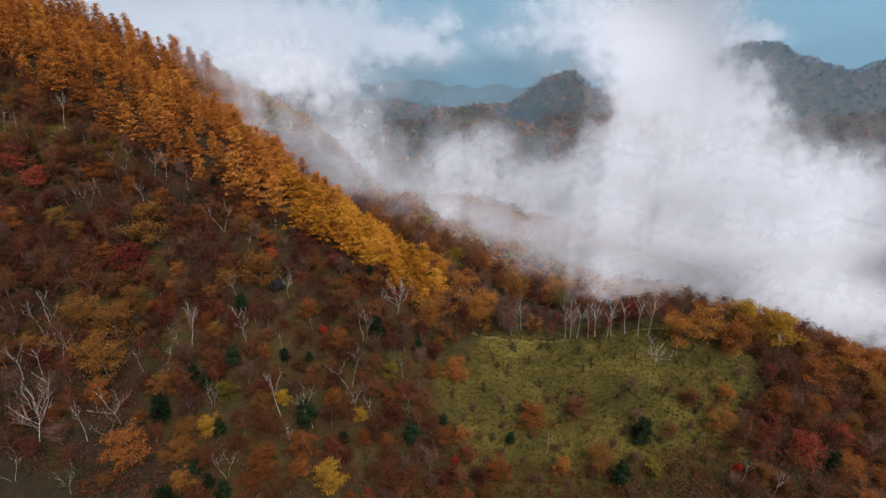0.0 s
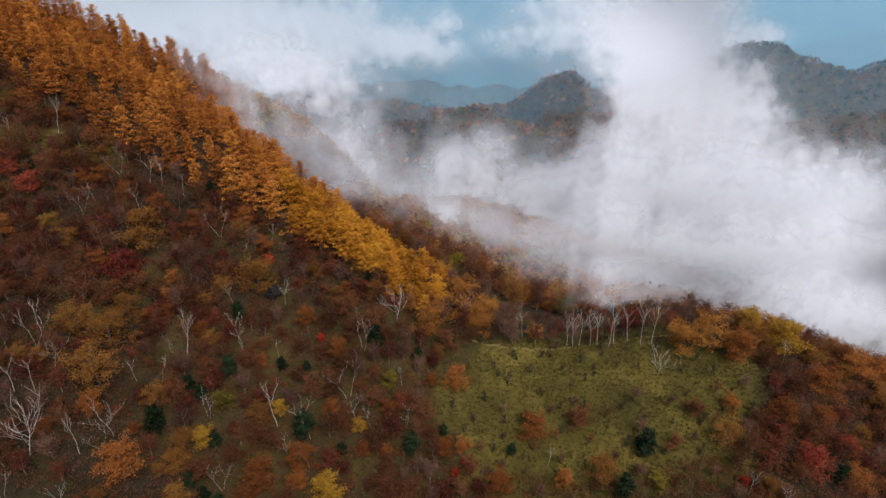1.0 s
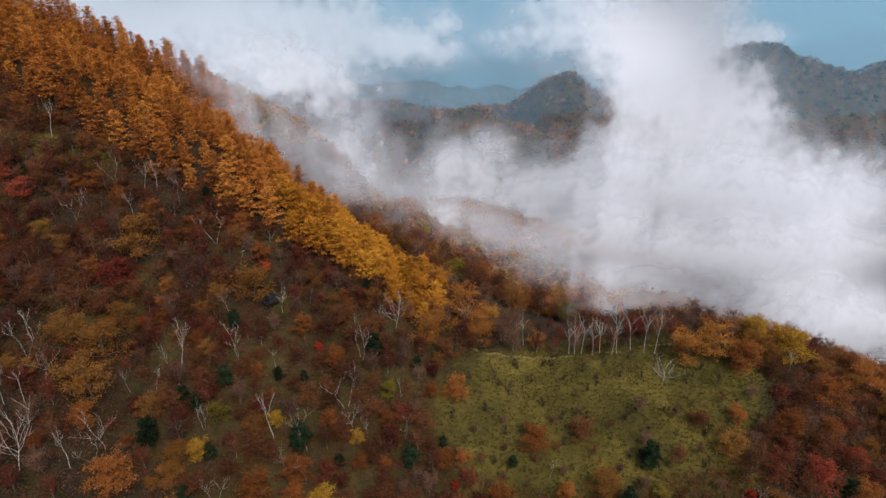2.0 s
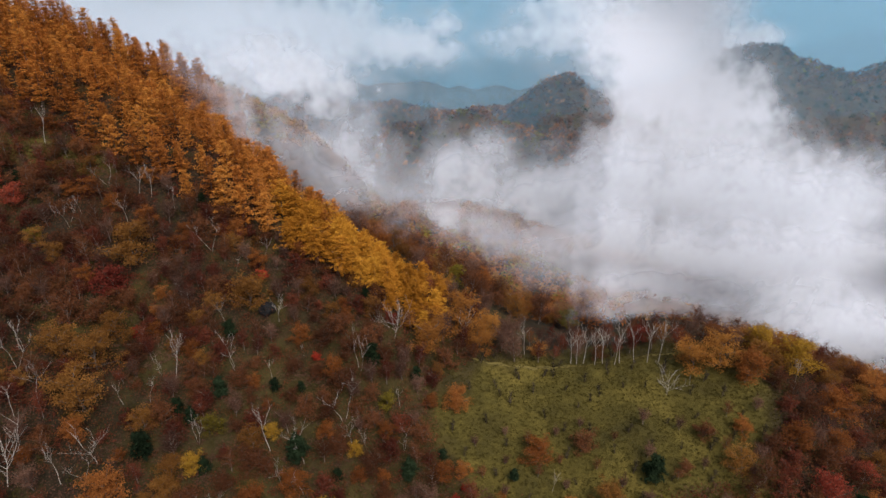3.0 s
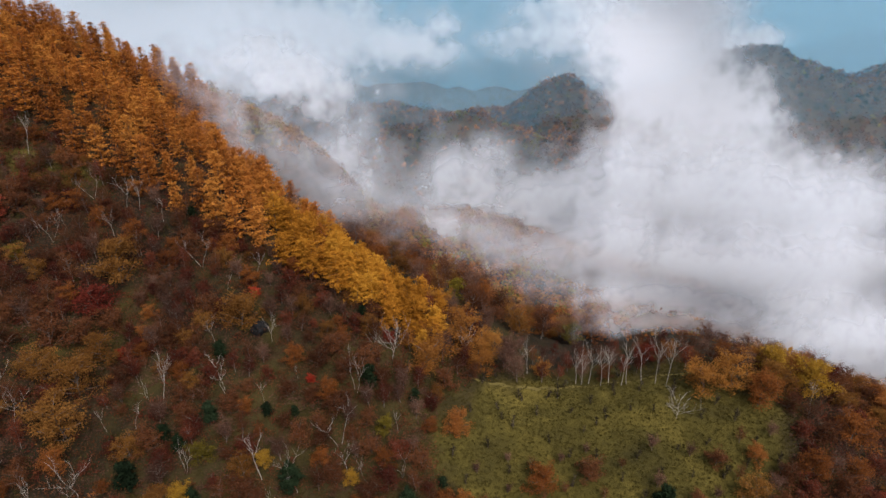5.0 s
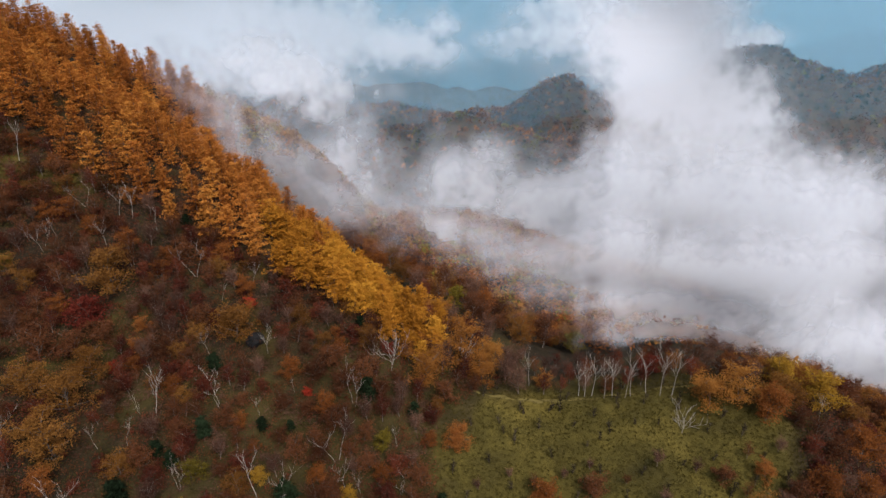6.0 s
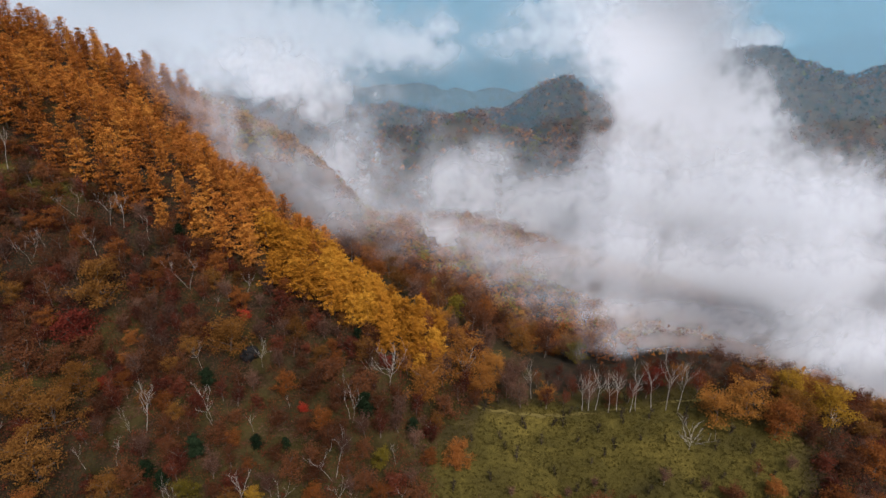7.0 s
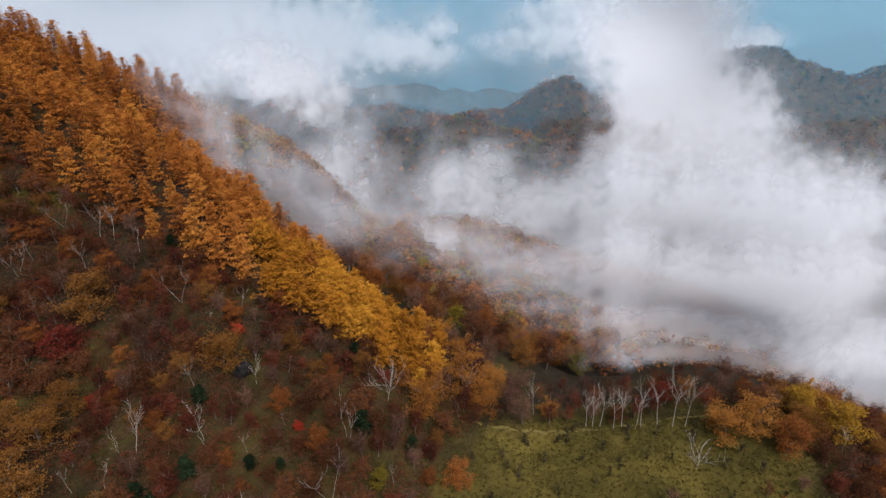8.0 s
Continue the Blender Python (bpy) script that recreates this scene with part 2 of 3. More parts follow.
GROUND = ground_material()
gx = spaced(-4200, -170, 130, 4200, 2.0, 1.045)
gy = spaced(-1500, 45, 240, 4900, 2.0, 1.04)
XX, YY = np.meshgrid(gx, gy)
ZZ = land(XX, YY)
idx = np.arange(XX.size).reshape(XX.shape)
quads = np.stack([idx[:-1, :-1], idx[:-1, 1:], idx[1:, 1:], idx[1:, :-1]], -1).reshape(-1, 4)
ground = new("ground", mesh_of("ground", np.stack([XX, YY, ZZ], -1), quads, GROUND, True))
tagged(ground, "mountain ridge with grassy saddle and leaf-littered slopes", "ground", "", "structure")


# ---- trees: builders ----
class Mesher:
    """Collects tubes and small leaf blades into one mesh."""

    def __init__(self):
        self.v, self.f = [], []

    def tube(self, pts, radii, sides=5):
        base = len(self.v)
        for i, p in enumerate(pts):
            q = pts[min(i + 1, len(pts) - 1)] - pts[max(i - 1, 0)]
            q = q / (np.linalg.norm(q) + 1e-9)
            a = np.cross(q, (0.31, 0.89, 0.33))
            a /= np.linalg.norm(a) + 1e-9
            b = np.cross(q, a)
            for k in range(sides):
                w = 6.2832 * k / sides
                self.v.append(tuple(p + radii[i] * (math.cos(w) * a + math.sin(w) * b)))
        for i in range(len(pts) - 1):
            for k in range(sides):
                a, b = base + i * sides + k, base + i * sides + (k + 1) % sides
                self.f.append((a, b, b + sides, a + sides))

    def blades(self, centres, size, flat, rs, longness=1.6):
        """Small pointed leaf sprays, one round each centre; flat: how level they lie."""
        c = np.asarray(centres, float)
        k = len(c)
        nrm = rs.normal(size=(k, 3))
        nrm[:, 2] = np.abs(nrm[:, 2]) + flat
        nrm /= np.linalg.norm(nrm, axis=1)[:, None]
        t = np.cross(nrm, rs.normal(size=(k, 3)))
        t /= np.linalg.norm(t, axis=1)[:, None] + 1e-9
        b = np.cross(nrm, t)
        s = (size * rs.uniform(0.6, 1.35, k))[:, None]
        p0, p1 = c - t * s * longness * 0.5 - b * s * 0.32, c - t * s * longness * 0.2 + b * s * 0.55
        p2 = c + t * s * longness * 0.75
        base = len(self.v)
        self.v.extend(map(tuple, np.stack([p0, p1, p2], 1).reshape(-1, 3)))
        self.f.extend((base + 3 * i, base + 3 * i + 1, base + 3 * i + 2) for i in range(k))

    def part(self, name, mat, parent, label=""):
        ob = new(name, mesh_of(name, self.v, self.f, mat))
        ob.parent = parent
        return tagged(ob, label)


def wander(rs, start, way, length, steps, bend, lift=0.0):
    """A crooked line of growth."""
    p, w, pts = np.array(start, float), np.array(way, float), [np.array(start, float)]
    w /= np.linalg.norm(w)
    for _ in range(steps):
        w = w + rs.normal(0, bend, 3) + np.array((0, 0, lift))
        w /= np.linalg.norm(w)
        p = p + w * length / steps
        pts.append(p.copy())
    return pts


def side_way(rs, angle, up):
    return np.array((math.cos(angle), math.sin(angle), up)) + rs.normal(0, 0.12, 3)


def bare_birch(seed, height, stems, spread, fork=0.42, arms=4, bark=BIRCH, crook=0.1):
    """White-barked birch without leaves: crooked stems that fork into upswept, curving limbs."""
    rs = np.random.RandomState(seed)
    tree = new("birch_tree")
    trunk, limbs, twigs = Mesher(), Mesher(), Mesher()
    turn = rs.uniform(0, 6.28)
    for s in range(stems):
        a = turn + 6.2832 * s / stems + rs.normal(0, 0.4)
        h = height * rs.uniform(0.8, 1.0)
        lean = spread * (0.5 if stems > 1 else 0.2)
        line = wander(rs, (0.12 * math.cos(a), 0.12 * math.sin(a), -0.5), (lean * math.cos(a), lean * math.sin(a), 1), h * (fork + 0.28), 9, crook, 0.05)
        r0 = height * 0.0058 * (1.0 if stems == 1 else 0.85)
        trunk.tube(line, [r0 * (1 - 0.09 * i) for i in range(10)], 6)
        for j in range(arms):
            b = turn + 2.4 * j + rs.normal(0, 0.4)
            k = 9 - int(0.55 * arms * (1 - j / arms) + 0.5) if j else 9
            ln = h * (0.98 - fork) * rs.uniform(0.55, 0.95)
            limb = wander(rs, line[k], side_way(rs, b, 1.05 / max(spread, 0.3)), ln, 7, 0.13, 0.06)
            r1 = r0 * 0.36
            limbs.tube(limb, [r1 * (1 - 0.12 * q) for q in range(8)], 4)
            for q in (2, 3, 4, 5, 6):
                tw = wander(rs, limb[q], side_way(rs, rs.uniform(0, 6.28), 0.9) + 1.4 * (limb[q] - limb[q - 1]) / ln * 7, ln * rs.uniform(0.22, 0.45), 4, 0.16, 0.06)
                limbs.tube(tw[::2], [0.015, 0.011, 0.006], 3)
                for w in range(2):
                    fine = wander(rs, tw[rs.randint(1, 5)], side_way(rs, rs.uniform(0, 6.28), 0.8), ln * 0.18, 2, 0.15)
                    twigs.tube([fine[0], fine[-1]], [0.009, 0.004], 3)
    trunk.part("trunk", bark, tree)
    tagged(limbs.part("crown", bark, tree), "", "", "", "stuff")
    tagged(twigs.part("twig_spray", TWIG, tree, "fine brown twigs"), "", "", "", "stuff")
    return tree


def broadleaf(seed, height, width, leaves, kind, mat, bark=BARK, size=0.3, flat=0.5, fill=1.0):
    """Oak- or maple-like tree: forked limbs, leaves in tiers at the limbs' ends, with gaps."""
    rs = np.random.RandomState(seed)
    tree = new(kind)
    trunk, crown = Mesher(), Mesher()
    line = wander(rs, (0, 0, -0.5), (rs.normal(0, 0.12), rs.normal(0, 0.12), 1), height * 0.72, 6, 0.08, 0.04)
    trunk.tube(line, [height * 0.02 * (1 - 0.13 * i) for i in range(7)], 6)
    tips = []
    n = 11
    for i in range(n):
        k = 1 + int(5.2 * i / n)
        b = 2.4 * i + rs.normal(0, 0.35)
        ln = width * 0.5 * rs.uniform(0.7, 1.08) * (1.0 - 0.45 * max(0, (i / n - 0.55)))
        limb = wander(rs, line[k], side_way(rs, b, 0.4 + 0.85 * i / n), ln, 5, 0.13, 0.03)
        trunk.tube(limb[::2] + limb[-1:], [0.06 * height / 8 * (1 - 0.2 * q) + 0.01 for q in range(4)], 3)
        for q in (2, 3, 4, 5):
            for w in range(2):
                tw = wander(rs, limb[q], side_way(rs, rs.uniform(0, 6.28), 0.25), width * 0.17, 2, 0.2)
                if w == 0 and q % 2:
                    trunk.tube([tw[0], tw[-1]], [0.025, 0.01], 3)
                tips.append(tw[-1])
        tips.append(limb[-1])
    for a in range(int(3 * fill) + 3):
        tips.append(line[-1] + rs.normal(0, width * 0.11, 3))
    tips = np.array(tips)
    keep = tips[rs.uniform(size=len(tips)) < 0.86]
    per = max(2, int(1.9 * leaves / len(keep)))
    c = np.repeat(keep, per, 0) + rs.normal(0, 1, (per * len(keep), 3)) * np.array((0.066, 0.066, 0.038)) * width
    crown.blades(c, size * 0.74, flat, rs)
    trunk.part("trunk", bark, tree)
    crown.part("crown", mat, tree)
    return tree


def larch(seed, height, mat=LARCH, broad=1.0):
    """Larch: straight stem, tiers of level, drooping branches with golden needles."""
    rs = np.random.RandomState(seed)
    tree = new("larch_tree")
    trunk, crown = Mesher(), Mesher()
    line = wander(rs, (0, 0, -0.6), (0, 0, 1), height + 0.6, 6, 0.015)
    trunk.tube(line, [height * 0.014 * (1 - 0.15 * i) + 0.01 for i in range(7)], 5)
    tiers, cs = 12, []
    for i in range(tiers):
        f = 0.16 + 0.8 * i / (tiers - 1)
        z = height * f
        reach = broad * height * 0.31 * (1.06 - f) ** 0.5 * rs.uniform(0.75, 1.2)
        m = 6 if f < 0.85 else 5
        for j in range(m):
            a = 6.2832 * (j + 0.5 * (i % 2)) / m + rs.normal(0, 0.3)
            ln, lift = reach * rs.uniform(0.5, 1.2), rs.normal(0, 0.022 * height)
            k = max(4, int(ln * 3.2))
            s = np.linspace(0.18, 1, k)
            arm = np.stack([math.cos(a) * ln * s, math.sin(a) * ln * s, z + lift - 0.12 * ln * s + 0.2 * ln * s * s], -1)
            if j == 0 and i < 9:
                trunk.tube([arm[0] * (0.1, 0.1, 1), arm[-1]], [0.03, 0.01], 3)
            for w in range(3):
                cs.append(arm + rs.normal(0, 0.2, (k, 3)) * (1, 1, 0.4) - (0, 0, 0.07 * w))
    cs.append(rs.normal(0, 0.3, (9, 3)) + (0, 0, 0.96 * height))
    every = np.concatenate(cs).repeat(2, 0)
    crown.blades(every + rs.normal(0, 0.11, every.shape), 0.205, 1.4, rs, 2.0)
    trunk.part("trunk", BARK, tree)
    crown.part("crown", mat, tree)
    return tree


def conifer(seed, height, width):
    """Dark pine, dense and rounded, with tiers of needle tufts."""
    rs = np.random.RandomState(seed)
    tree = new("pine_tree")
    trunk, crown = Mesher(), Mesher()
    line = wander(rs, (0, 0, -0.5), (0, 0, 1), height, 5, 0.03)
    trunk.tube(line, [0.13, 0.11, 0.09, 0.06, 0.04, 0.02], 5)
    cs = []
    for i in range(46):
        f = rs.uniform(0.12, 1.0)
        a = rs.uniform(0, 6.28)
        ln = width * 0.5 * (1.08 - f) ** 0.55 * rs.uniform(0.55, 1.1)
        s = np.linspace(0.25, 1, 7)
        cs.append(np.stack([math.cos(a) * ln * s, math.sin(a) * ln * s, height * f + 0.25 * ln * s], -1).repeat(3, 0) + rs.normal(0, 0.16, (21, 3)))
    crown.blades(np.concatenate(cs).repeat(2, 0) + rs.normal(0, 0.1, (len(cs) * 42, 3)), 0.24, 0.2, rs, 2.0)
    trunk.part("trunk", BARK, tree)
    crown.part("crown", PINE, tree)
    return tree


def leafless(seed, height, width, mat, leaves, bark=GREYBARK, kind="bare_tree"):
    """Nearly bare tree: upswept limbs, a haze of twigs, a few withered leaves."""
    rs = np.random.RandomState(seed)
    tree = new(kind)
    trunk, crown = Mesher(), Mesher()
    line = wander(rs, (0, 0, -0.5), (rs.normal(0, 0.1), rs.normal(0, 0.1), 1), height * 0.8, 7, 0.06, 0.03)
    trunk.tube(line, [height * 0.013 * (1 - 0.12 * i) + 0.008 for i in range(8)], 5)
    tips = []
    for i in range(13):
        k = 2 + int(5.0 * i / 13)
        limb = wander(rs, line[k], side_way(rs, 2.4 * i, 1.0), width * rs.uniform(0.42, 0.62), 4, 0.13, 0.08)
        (crown if kind == "sapling" else trunk).tube(limb[::2], [0.045, 0.028, 0.012], 3)
        for q in (1, 2, 3, 4):
            for w in range(2):
                tw = wander(rs, limb[q], side_way(rs, rs.uniform(0, 6.28), 0.8), width * 0.2, 2, 0.15, 0.05)
                crown.tube([tw[0], tw[-1]], [0.022, 0.008], 3)
                tips += [tw[-1], tw[1]]
    tips = np.array(tips)
    c = tips[rs.randint(0, len(tips), leaves)] + rs.normal(0, 1, (leaves, 3)) * np.array((0.07, 0.07, 0.06)) * width
    crown.blades(c, 0.16, 0.2, rs)
    trunk.part("trunk", bark, tree)
    crown.part("crown", mat, tree)
    return tree


def at_ground(x, y, turn, size, lean=(0.0, 0.0), sink=0.0):
    z = float(land(x, y)) - sink
    return pose(x, y, z, lean[0], lean[1], turn) @ Matrix.Scale(size, 4)


def stand_of(makers, spots, rs, group, sizes=(0.8, 1.2), lean=3.0):
    """Plants copies of the model trees at the spots."""
    for i, (x, y) in enumerate(spots):
        src = makers[rs.randint(len(makers))]
        s = rs.uniform(*sizes)
        ob = copy_thing(src, at_ground(x, y, rs.uniform(0, 360), s, (rs.normal(0, lean), rs.normal(0, lean))))
        tagged(ob, "", "", group)


def scatter(rs, box, spacing, inside, tries=6000):
    """Uneven spots in a box (x0, x1, y0, y1) of the plan, no two nearer than spacing."""
    spots, cells = [], {}
    for _ in range(tries):
        x, y = rs.uniform(box[0], box[1]), rs.uniform(box[2], box[3])
        if not inside(x, y):
            continue
        i, j = int(x // spacing), int(y // spacing)
        if any((x - a) ** 2 + (y - b) ** 2 < spacing * spacing for p in (-1, 0, 1) for q in (-1, 0, 1) for a, b in cells.get((i + p, j + q), ())):
            continue
        cells.setdefault((i, j), []).append((x, y))
        spots.append((x, y))
    return spots


def models(made, label, category):
    """Model trees stand on the hillside out of the way; they are planted again by copying."""
    for i, ob in enumerate(made):
        tagged(ob, label, category)
    return made


MODELS = {
    "larch": models([larch(10 + i, h) for i, h in enumerate((9.5, 10.5, 8.5, 10.0, 7.5))], "golden larch with level tiers of autumn needles", "larch tree"),
    "larch_yellow": models([larch(15 + i, h, LARCH_YELLOW, 1.4) for i, h in enumerate((7.8, 7.0, 8.4, 7.4))], "bright yellow larch with level tiers of needles", "larch tree"),
    "gold": models([broadleaf(20 + i, 7.0, 6.0 + 0.4 * i, 2500, "oak_tree", GOLD, size=0.195) for i in range(3)], "oak tree with golden brown autumn leaves", "oak tree"),
    "amber": models([broadleaf(25 + i, 7.0, 6.6, 2300, "oak_tree", AMBER, size=0.2, flat=0.8) for i in range(2)], "broad oak with amber autumn leaves in flat tiers", "oak tree"),
    "orange": models([broadleaf(30 + i, 6.2, 5.4, 2300, "maple_tree", ORANGE, size=0.19) for i in range(3)], "maple tree with orange autumn leaves", "maple tree"),
    "rust": models([broadleaf(40 + i, 5.4, 5.4, 1150, "hornbeam_tree", RUST, size=0.23) for i in range(3)], "small hornbeam with rusty brown leaves", "hornbeam tree"),
    "wine": models([broadleaf(50 + i, 4.6, 4.6, 1000, "maple_tree", WINE, size=0.22) for i in range(2)], "maple tree with dull wine-red leaves", "maple tree"),
    "scarlet": models([broadleaf(60, 3.6, 3.0, 900, "maple_tree", SCARLET, size=0.2)], "small maple with bright scarlet leaves", "maple tree"),
    "crimson": models([broadleaf(55 + i, 5.2, 5.0, 1500, "maple_tree", CRIMSON, size=0.21) for i in range(2)], "maple tree with deep crimson autumn leaves", "maple tree"),
    "olive": models([broadleaf(65 + i, 5.0, 3.8, 1200, "rowan_tree", OLIVE, size=0.22) for i in range(2)], "young tree with yellow-green leaves", "tree"),
    "yellow": models([broadleaf(75 + i, 6.6, 5.4, 1900, "maple_tree", YELLOW, size=0.22) for i in range(2)], "maple tree with clear yellow autumn leaves", "maple tree"),
    "pine": models([conifer(70 + i, 4.4, 3.6) for i in range(2)], "dark green pine among autumn trees", "pine tree"),
    "birch": models([bare_birch(80 + i, 9.0, *v) for i, v in enumerate(((1, 0.6, 0.42, 4), (2, 0.8, 0.45, 3), (1, 0.9, 0.3, 5), (1, 0.7, 0.35, 6), (1, 0.5, 0.55, 4), (2, 0.6, 0.3, 3)))], "leafless white birch with crooked branches", "birch tree"),
    "crestbirch": models([bare_birch(180 + i, 9.0, 1, 0.5, 0.46, 6, BIRCH, 0.05) for i in range(4)], "slender white birch with an upswept leafless crown", "birch tree"),
    "fan": models([bare_birch(190, 9.0, 1, 0.75, 0.25, 11, BIRCH, 0.05)], "large white birch with a broad fan of bare limbs", "birch tree"),
    "baretwig": models([leafless(100 + i, 7.5, 5.0, TWIG, 1500, kind="alder_tree") for i in range(2)], "leafless tree with a grey-brown haze of twigs", "tree"),
    "dead": models([bare_birch(89, 6.4, 1, 1.5, 0.15, 10, DEADWOOD, 0.04)], "bleached dead tree with a broad fan of branches", "dead tree"),
    "bare": models([leafless(90 + i, 8.5, 5.0, RUST, 1300) for i in range(3)], "nearly bare tree with rusty brown twigs", "tree"),
    "barewine": models([leafless(95 + i, 8.0, 4.6, WINE, 1300, kind="cherry_tree") for i in range(2)], "nearly bare tree with dark red twigs", "tree"),
}


# ---- trees: where they stand ----
def spur_y(x):
    return 211.0 + 0.2 * (x + 124.0)


def larch_edge(x):
    return max(1.8 + 0.4 * min(x + 13.0, 0.0), -20.0)


def in_larches(x, y):
    c = y - belt_y(x)
    far = 20.0 if x > -40 else 20.0 + 0.9 * (-40 - x)
    return x < -1 and larch_edge(x) < c < far and c > -40 and y < spur_y(x) + 8


def in_meadow(x, y):
    return ((x - 31) / 33) ** 2 + ((y - 93) / 19) ** 2 < 1.0


SLOPE_BIRCHES = [(-73.1, 87.9, 7.3), (-72.2, 84.4, 7.6), (-67.2, 80.8, 6.8), (-70.5, 75.5, 7.3), (-67.8, 76.3, 7.4), (-64.2, 66.8, 11.9), (-59.2, 70.1, 8.4), (-56.9, 72.3, 4.9), (-56.6, 75.1, 9.4), (-50.5, 93.1, 9.6), (-52.9, 87.2, 5.8), (-53.1, 92.5, 4.5), (-56.7, 85.5, 5.6), (-40.3, 95.6, 7.9), (-44.0, 103.5, 5.9), (-33.9, 105.5, 6.6), (-33.2, 94.8, 5.6), (-43.8, 83.4, 6.7), (-31.3, 84.0, 12.2), (-18.9, 90.5, 9.4), (-16.6, 86.1, 6.7), (-14.4, 86.6, 5.2), (-10.4, 106.4, 11.1), (-16.6, 99.3, 10.0)]
SLOPE_BIRCHES += [(-8.3, 93.6, 5.8), (-7.2, 86.9, 5.2), (-25.1, 83.2, 9.3), (-28.4, 79.2, 6.2), (-24.9, 78.8, 6.2), (-38.9, 73.4, 6.5), (-27.9, 99.8, 3.4), (-63.9, 60.4, 5.4), (-57.6, 61.7, 5.4), (-79.5, 86.5, 6.8), (-101.6, 128.1, 6.1), (-99.7, 129.2, 5.4), (-90.9, 133.1, 9.4), (-74.4, 125.8, 6.0), (-67.9, 125.3, 7.9), (-65.0, 125.4, 7.4), (-59.9, 124.3, 5.5), (-78.3, 115.4, 6.6), (-77.1, 118.6, 5.0), (-49.7, 116.1, 7.4), (-39.1, 117.6, 5.4), (-68.3, 119.6, 5.9), (-43.9, 112.9, 4.2)]
CREST_BIRCHES = [(27.8, 105.8, 6.5), (29.1, 106.0, 8.0), (30.7, 106.1, 8.3), (32.5, 104.5, 7.9), (36.3, 103.9, 7.1), (37.7, 103.9, 8.2), (43.1, 103.0, 9.6), (40.5, 103.4, 8.4), (34.2, 104.3, 7.5), (45.1, 102.9, 8.2), (18.3, 110.0, 6.8), (4.0, 110.8, 7.2), (43.7, 93.9, 7.2), (19.4, 79.1, 3.9), (51.2, 69.2, 5.0), (54.7, 66.4, 4.6), (70.3, 96.2, 4.8)]
ROCK_AT = (-36.2, 106.8)
TREES = {
    "yellow": [(-20.6, 74.3, 6.7), (-43.7, 79.1, 5.0), (65.8, 103.7, 7.5), (71.6, 99.7, 8.7), (-16.1, 85.2, 3.4), (-31.6, 86.2, 3.6)],
    "amber": [(8.3, 109.0, 6.8), (5.6, 113.8, 10.8), (51.0, 99.4, 8.7), (56.2, 99.2, 8.2), (-3.1, 106.8, 8.7)],
    "gold": [(-63.6, 110.5, 11.1), (-61.2, 82.2, 9.8), (-62.7, 89.6, 8.7), (-40.1, 107.0, 9.4), (-81.8, 109.4, 4.8), (28.7, 75.3, 5.8), (8.3, 71.7, 4.5), (-68.2, 90.3, 7.7), (-61.9, 96.1, 6.9)],
    "orange": [(-53.2, 70.0, 7.9), (-32.5, 74.7, 6.9), (-34.7, 72.5, 4.5), (17.4, 84.6, 6.1), (2.9, 94.1, 6.2), (-56.3, 105.2, 3.6), (-2.3, 94.5, 3.6), (21.4, 75.3, 4.1), (10.6, 75.7, 5.3), (54.4, 84.7, 3.9), (59.2, 95.1, 7.9), (74.0, 89.1, 7.4), (85.3, 95.0, 8.1), (91.2, 94.0, 8.1), (4.0, 83.4, 3.6), (-26.2, 79.1, 6.0), (-60.0, 76.6, 4.9), (-29.1, 102.4, 4.9)],
    "rust": [(25.8, 85.2, 5.4), (-69.7, 95.7, 7.8), (-25.7, 89.7, 5.7), (47.8, 85.2, 4.4), (67.6, 88.4, 5.8), (45.5, 118.1, 5.1), (-75.4, 93.4, 6.5), (-62.0, 102.6, 6.1), (-18.8, 101.5, 5.9), (-11.5, 101.0, 4.9), (42.6, 79.0, 2.9)],
    "crimson": [(-65.4, 104.5, 9.0), (62.8, 72.2, 6.7), (-90.0, 117.0, 6.5), (43.4, 111.1, 5.8), (-95.2, 119.8, 5.0), (72.5, 77.0, 4.1), (-10.9, 110.1, 3.6)],
    "olive": [(-41.3, 85.2, 4.4), (-11.3, 93.4, 4.2), (37.7, 72.5, 3.5), (-82.6, 110.3, 3.3)],
    "pine": [(-51.5, 79.7, 4.9), (-14.2, 100.5, 4.4), (-5.4, 98.9, 2.9), (13.0, 81.6, 2.4), (36.9, 78.4, 5.0), (-6.0, 82.4, 4.0), (-42.4, 100.9, 3.6), (-41.7, 90.6, 4.1), (-32.1, 92.9, 2.8), (-26.3, 83.6, 5.3), (-48.2, 87.2, 3.3), (-46.3, 66.6, 4.7), (-38.6, 70.1, 3.7), (31.5, 71.5, 4.2), (66.8, 70.4, 3.3), (-41.5, 79.3, 3.2)],
    "scarlet": [(-38.3, 112.3, 2.8), (2.3, 78.6, 2.0), (4.1, 80.7, 1.6), (-59.2, 98.0, 2.1), (-25.2, 99.5, 2.2), (51.0, 71.1, 1.9), (-13.8, 74.0, 1.5)],
    "wine": [(-95.7, 121.2, 6.1), (69.2, 77.2, 4.5), (-89.8, 111.6, 4.8), (55.9, 73.0, 4.8), (-85.3, 113.4, 4.9), (74.1, 74.0, 4.8), (-65.7, 86.9, 4.3)],
}
planted = []


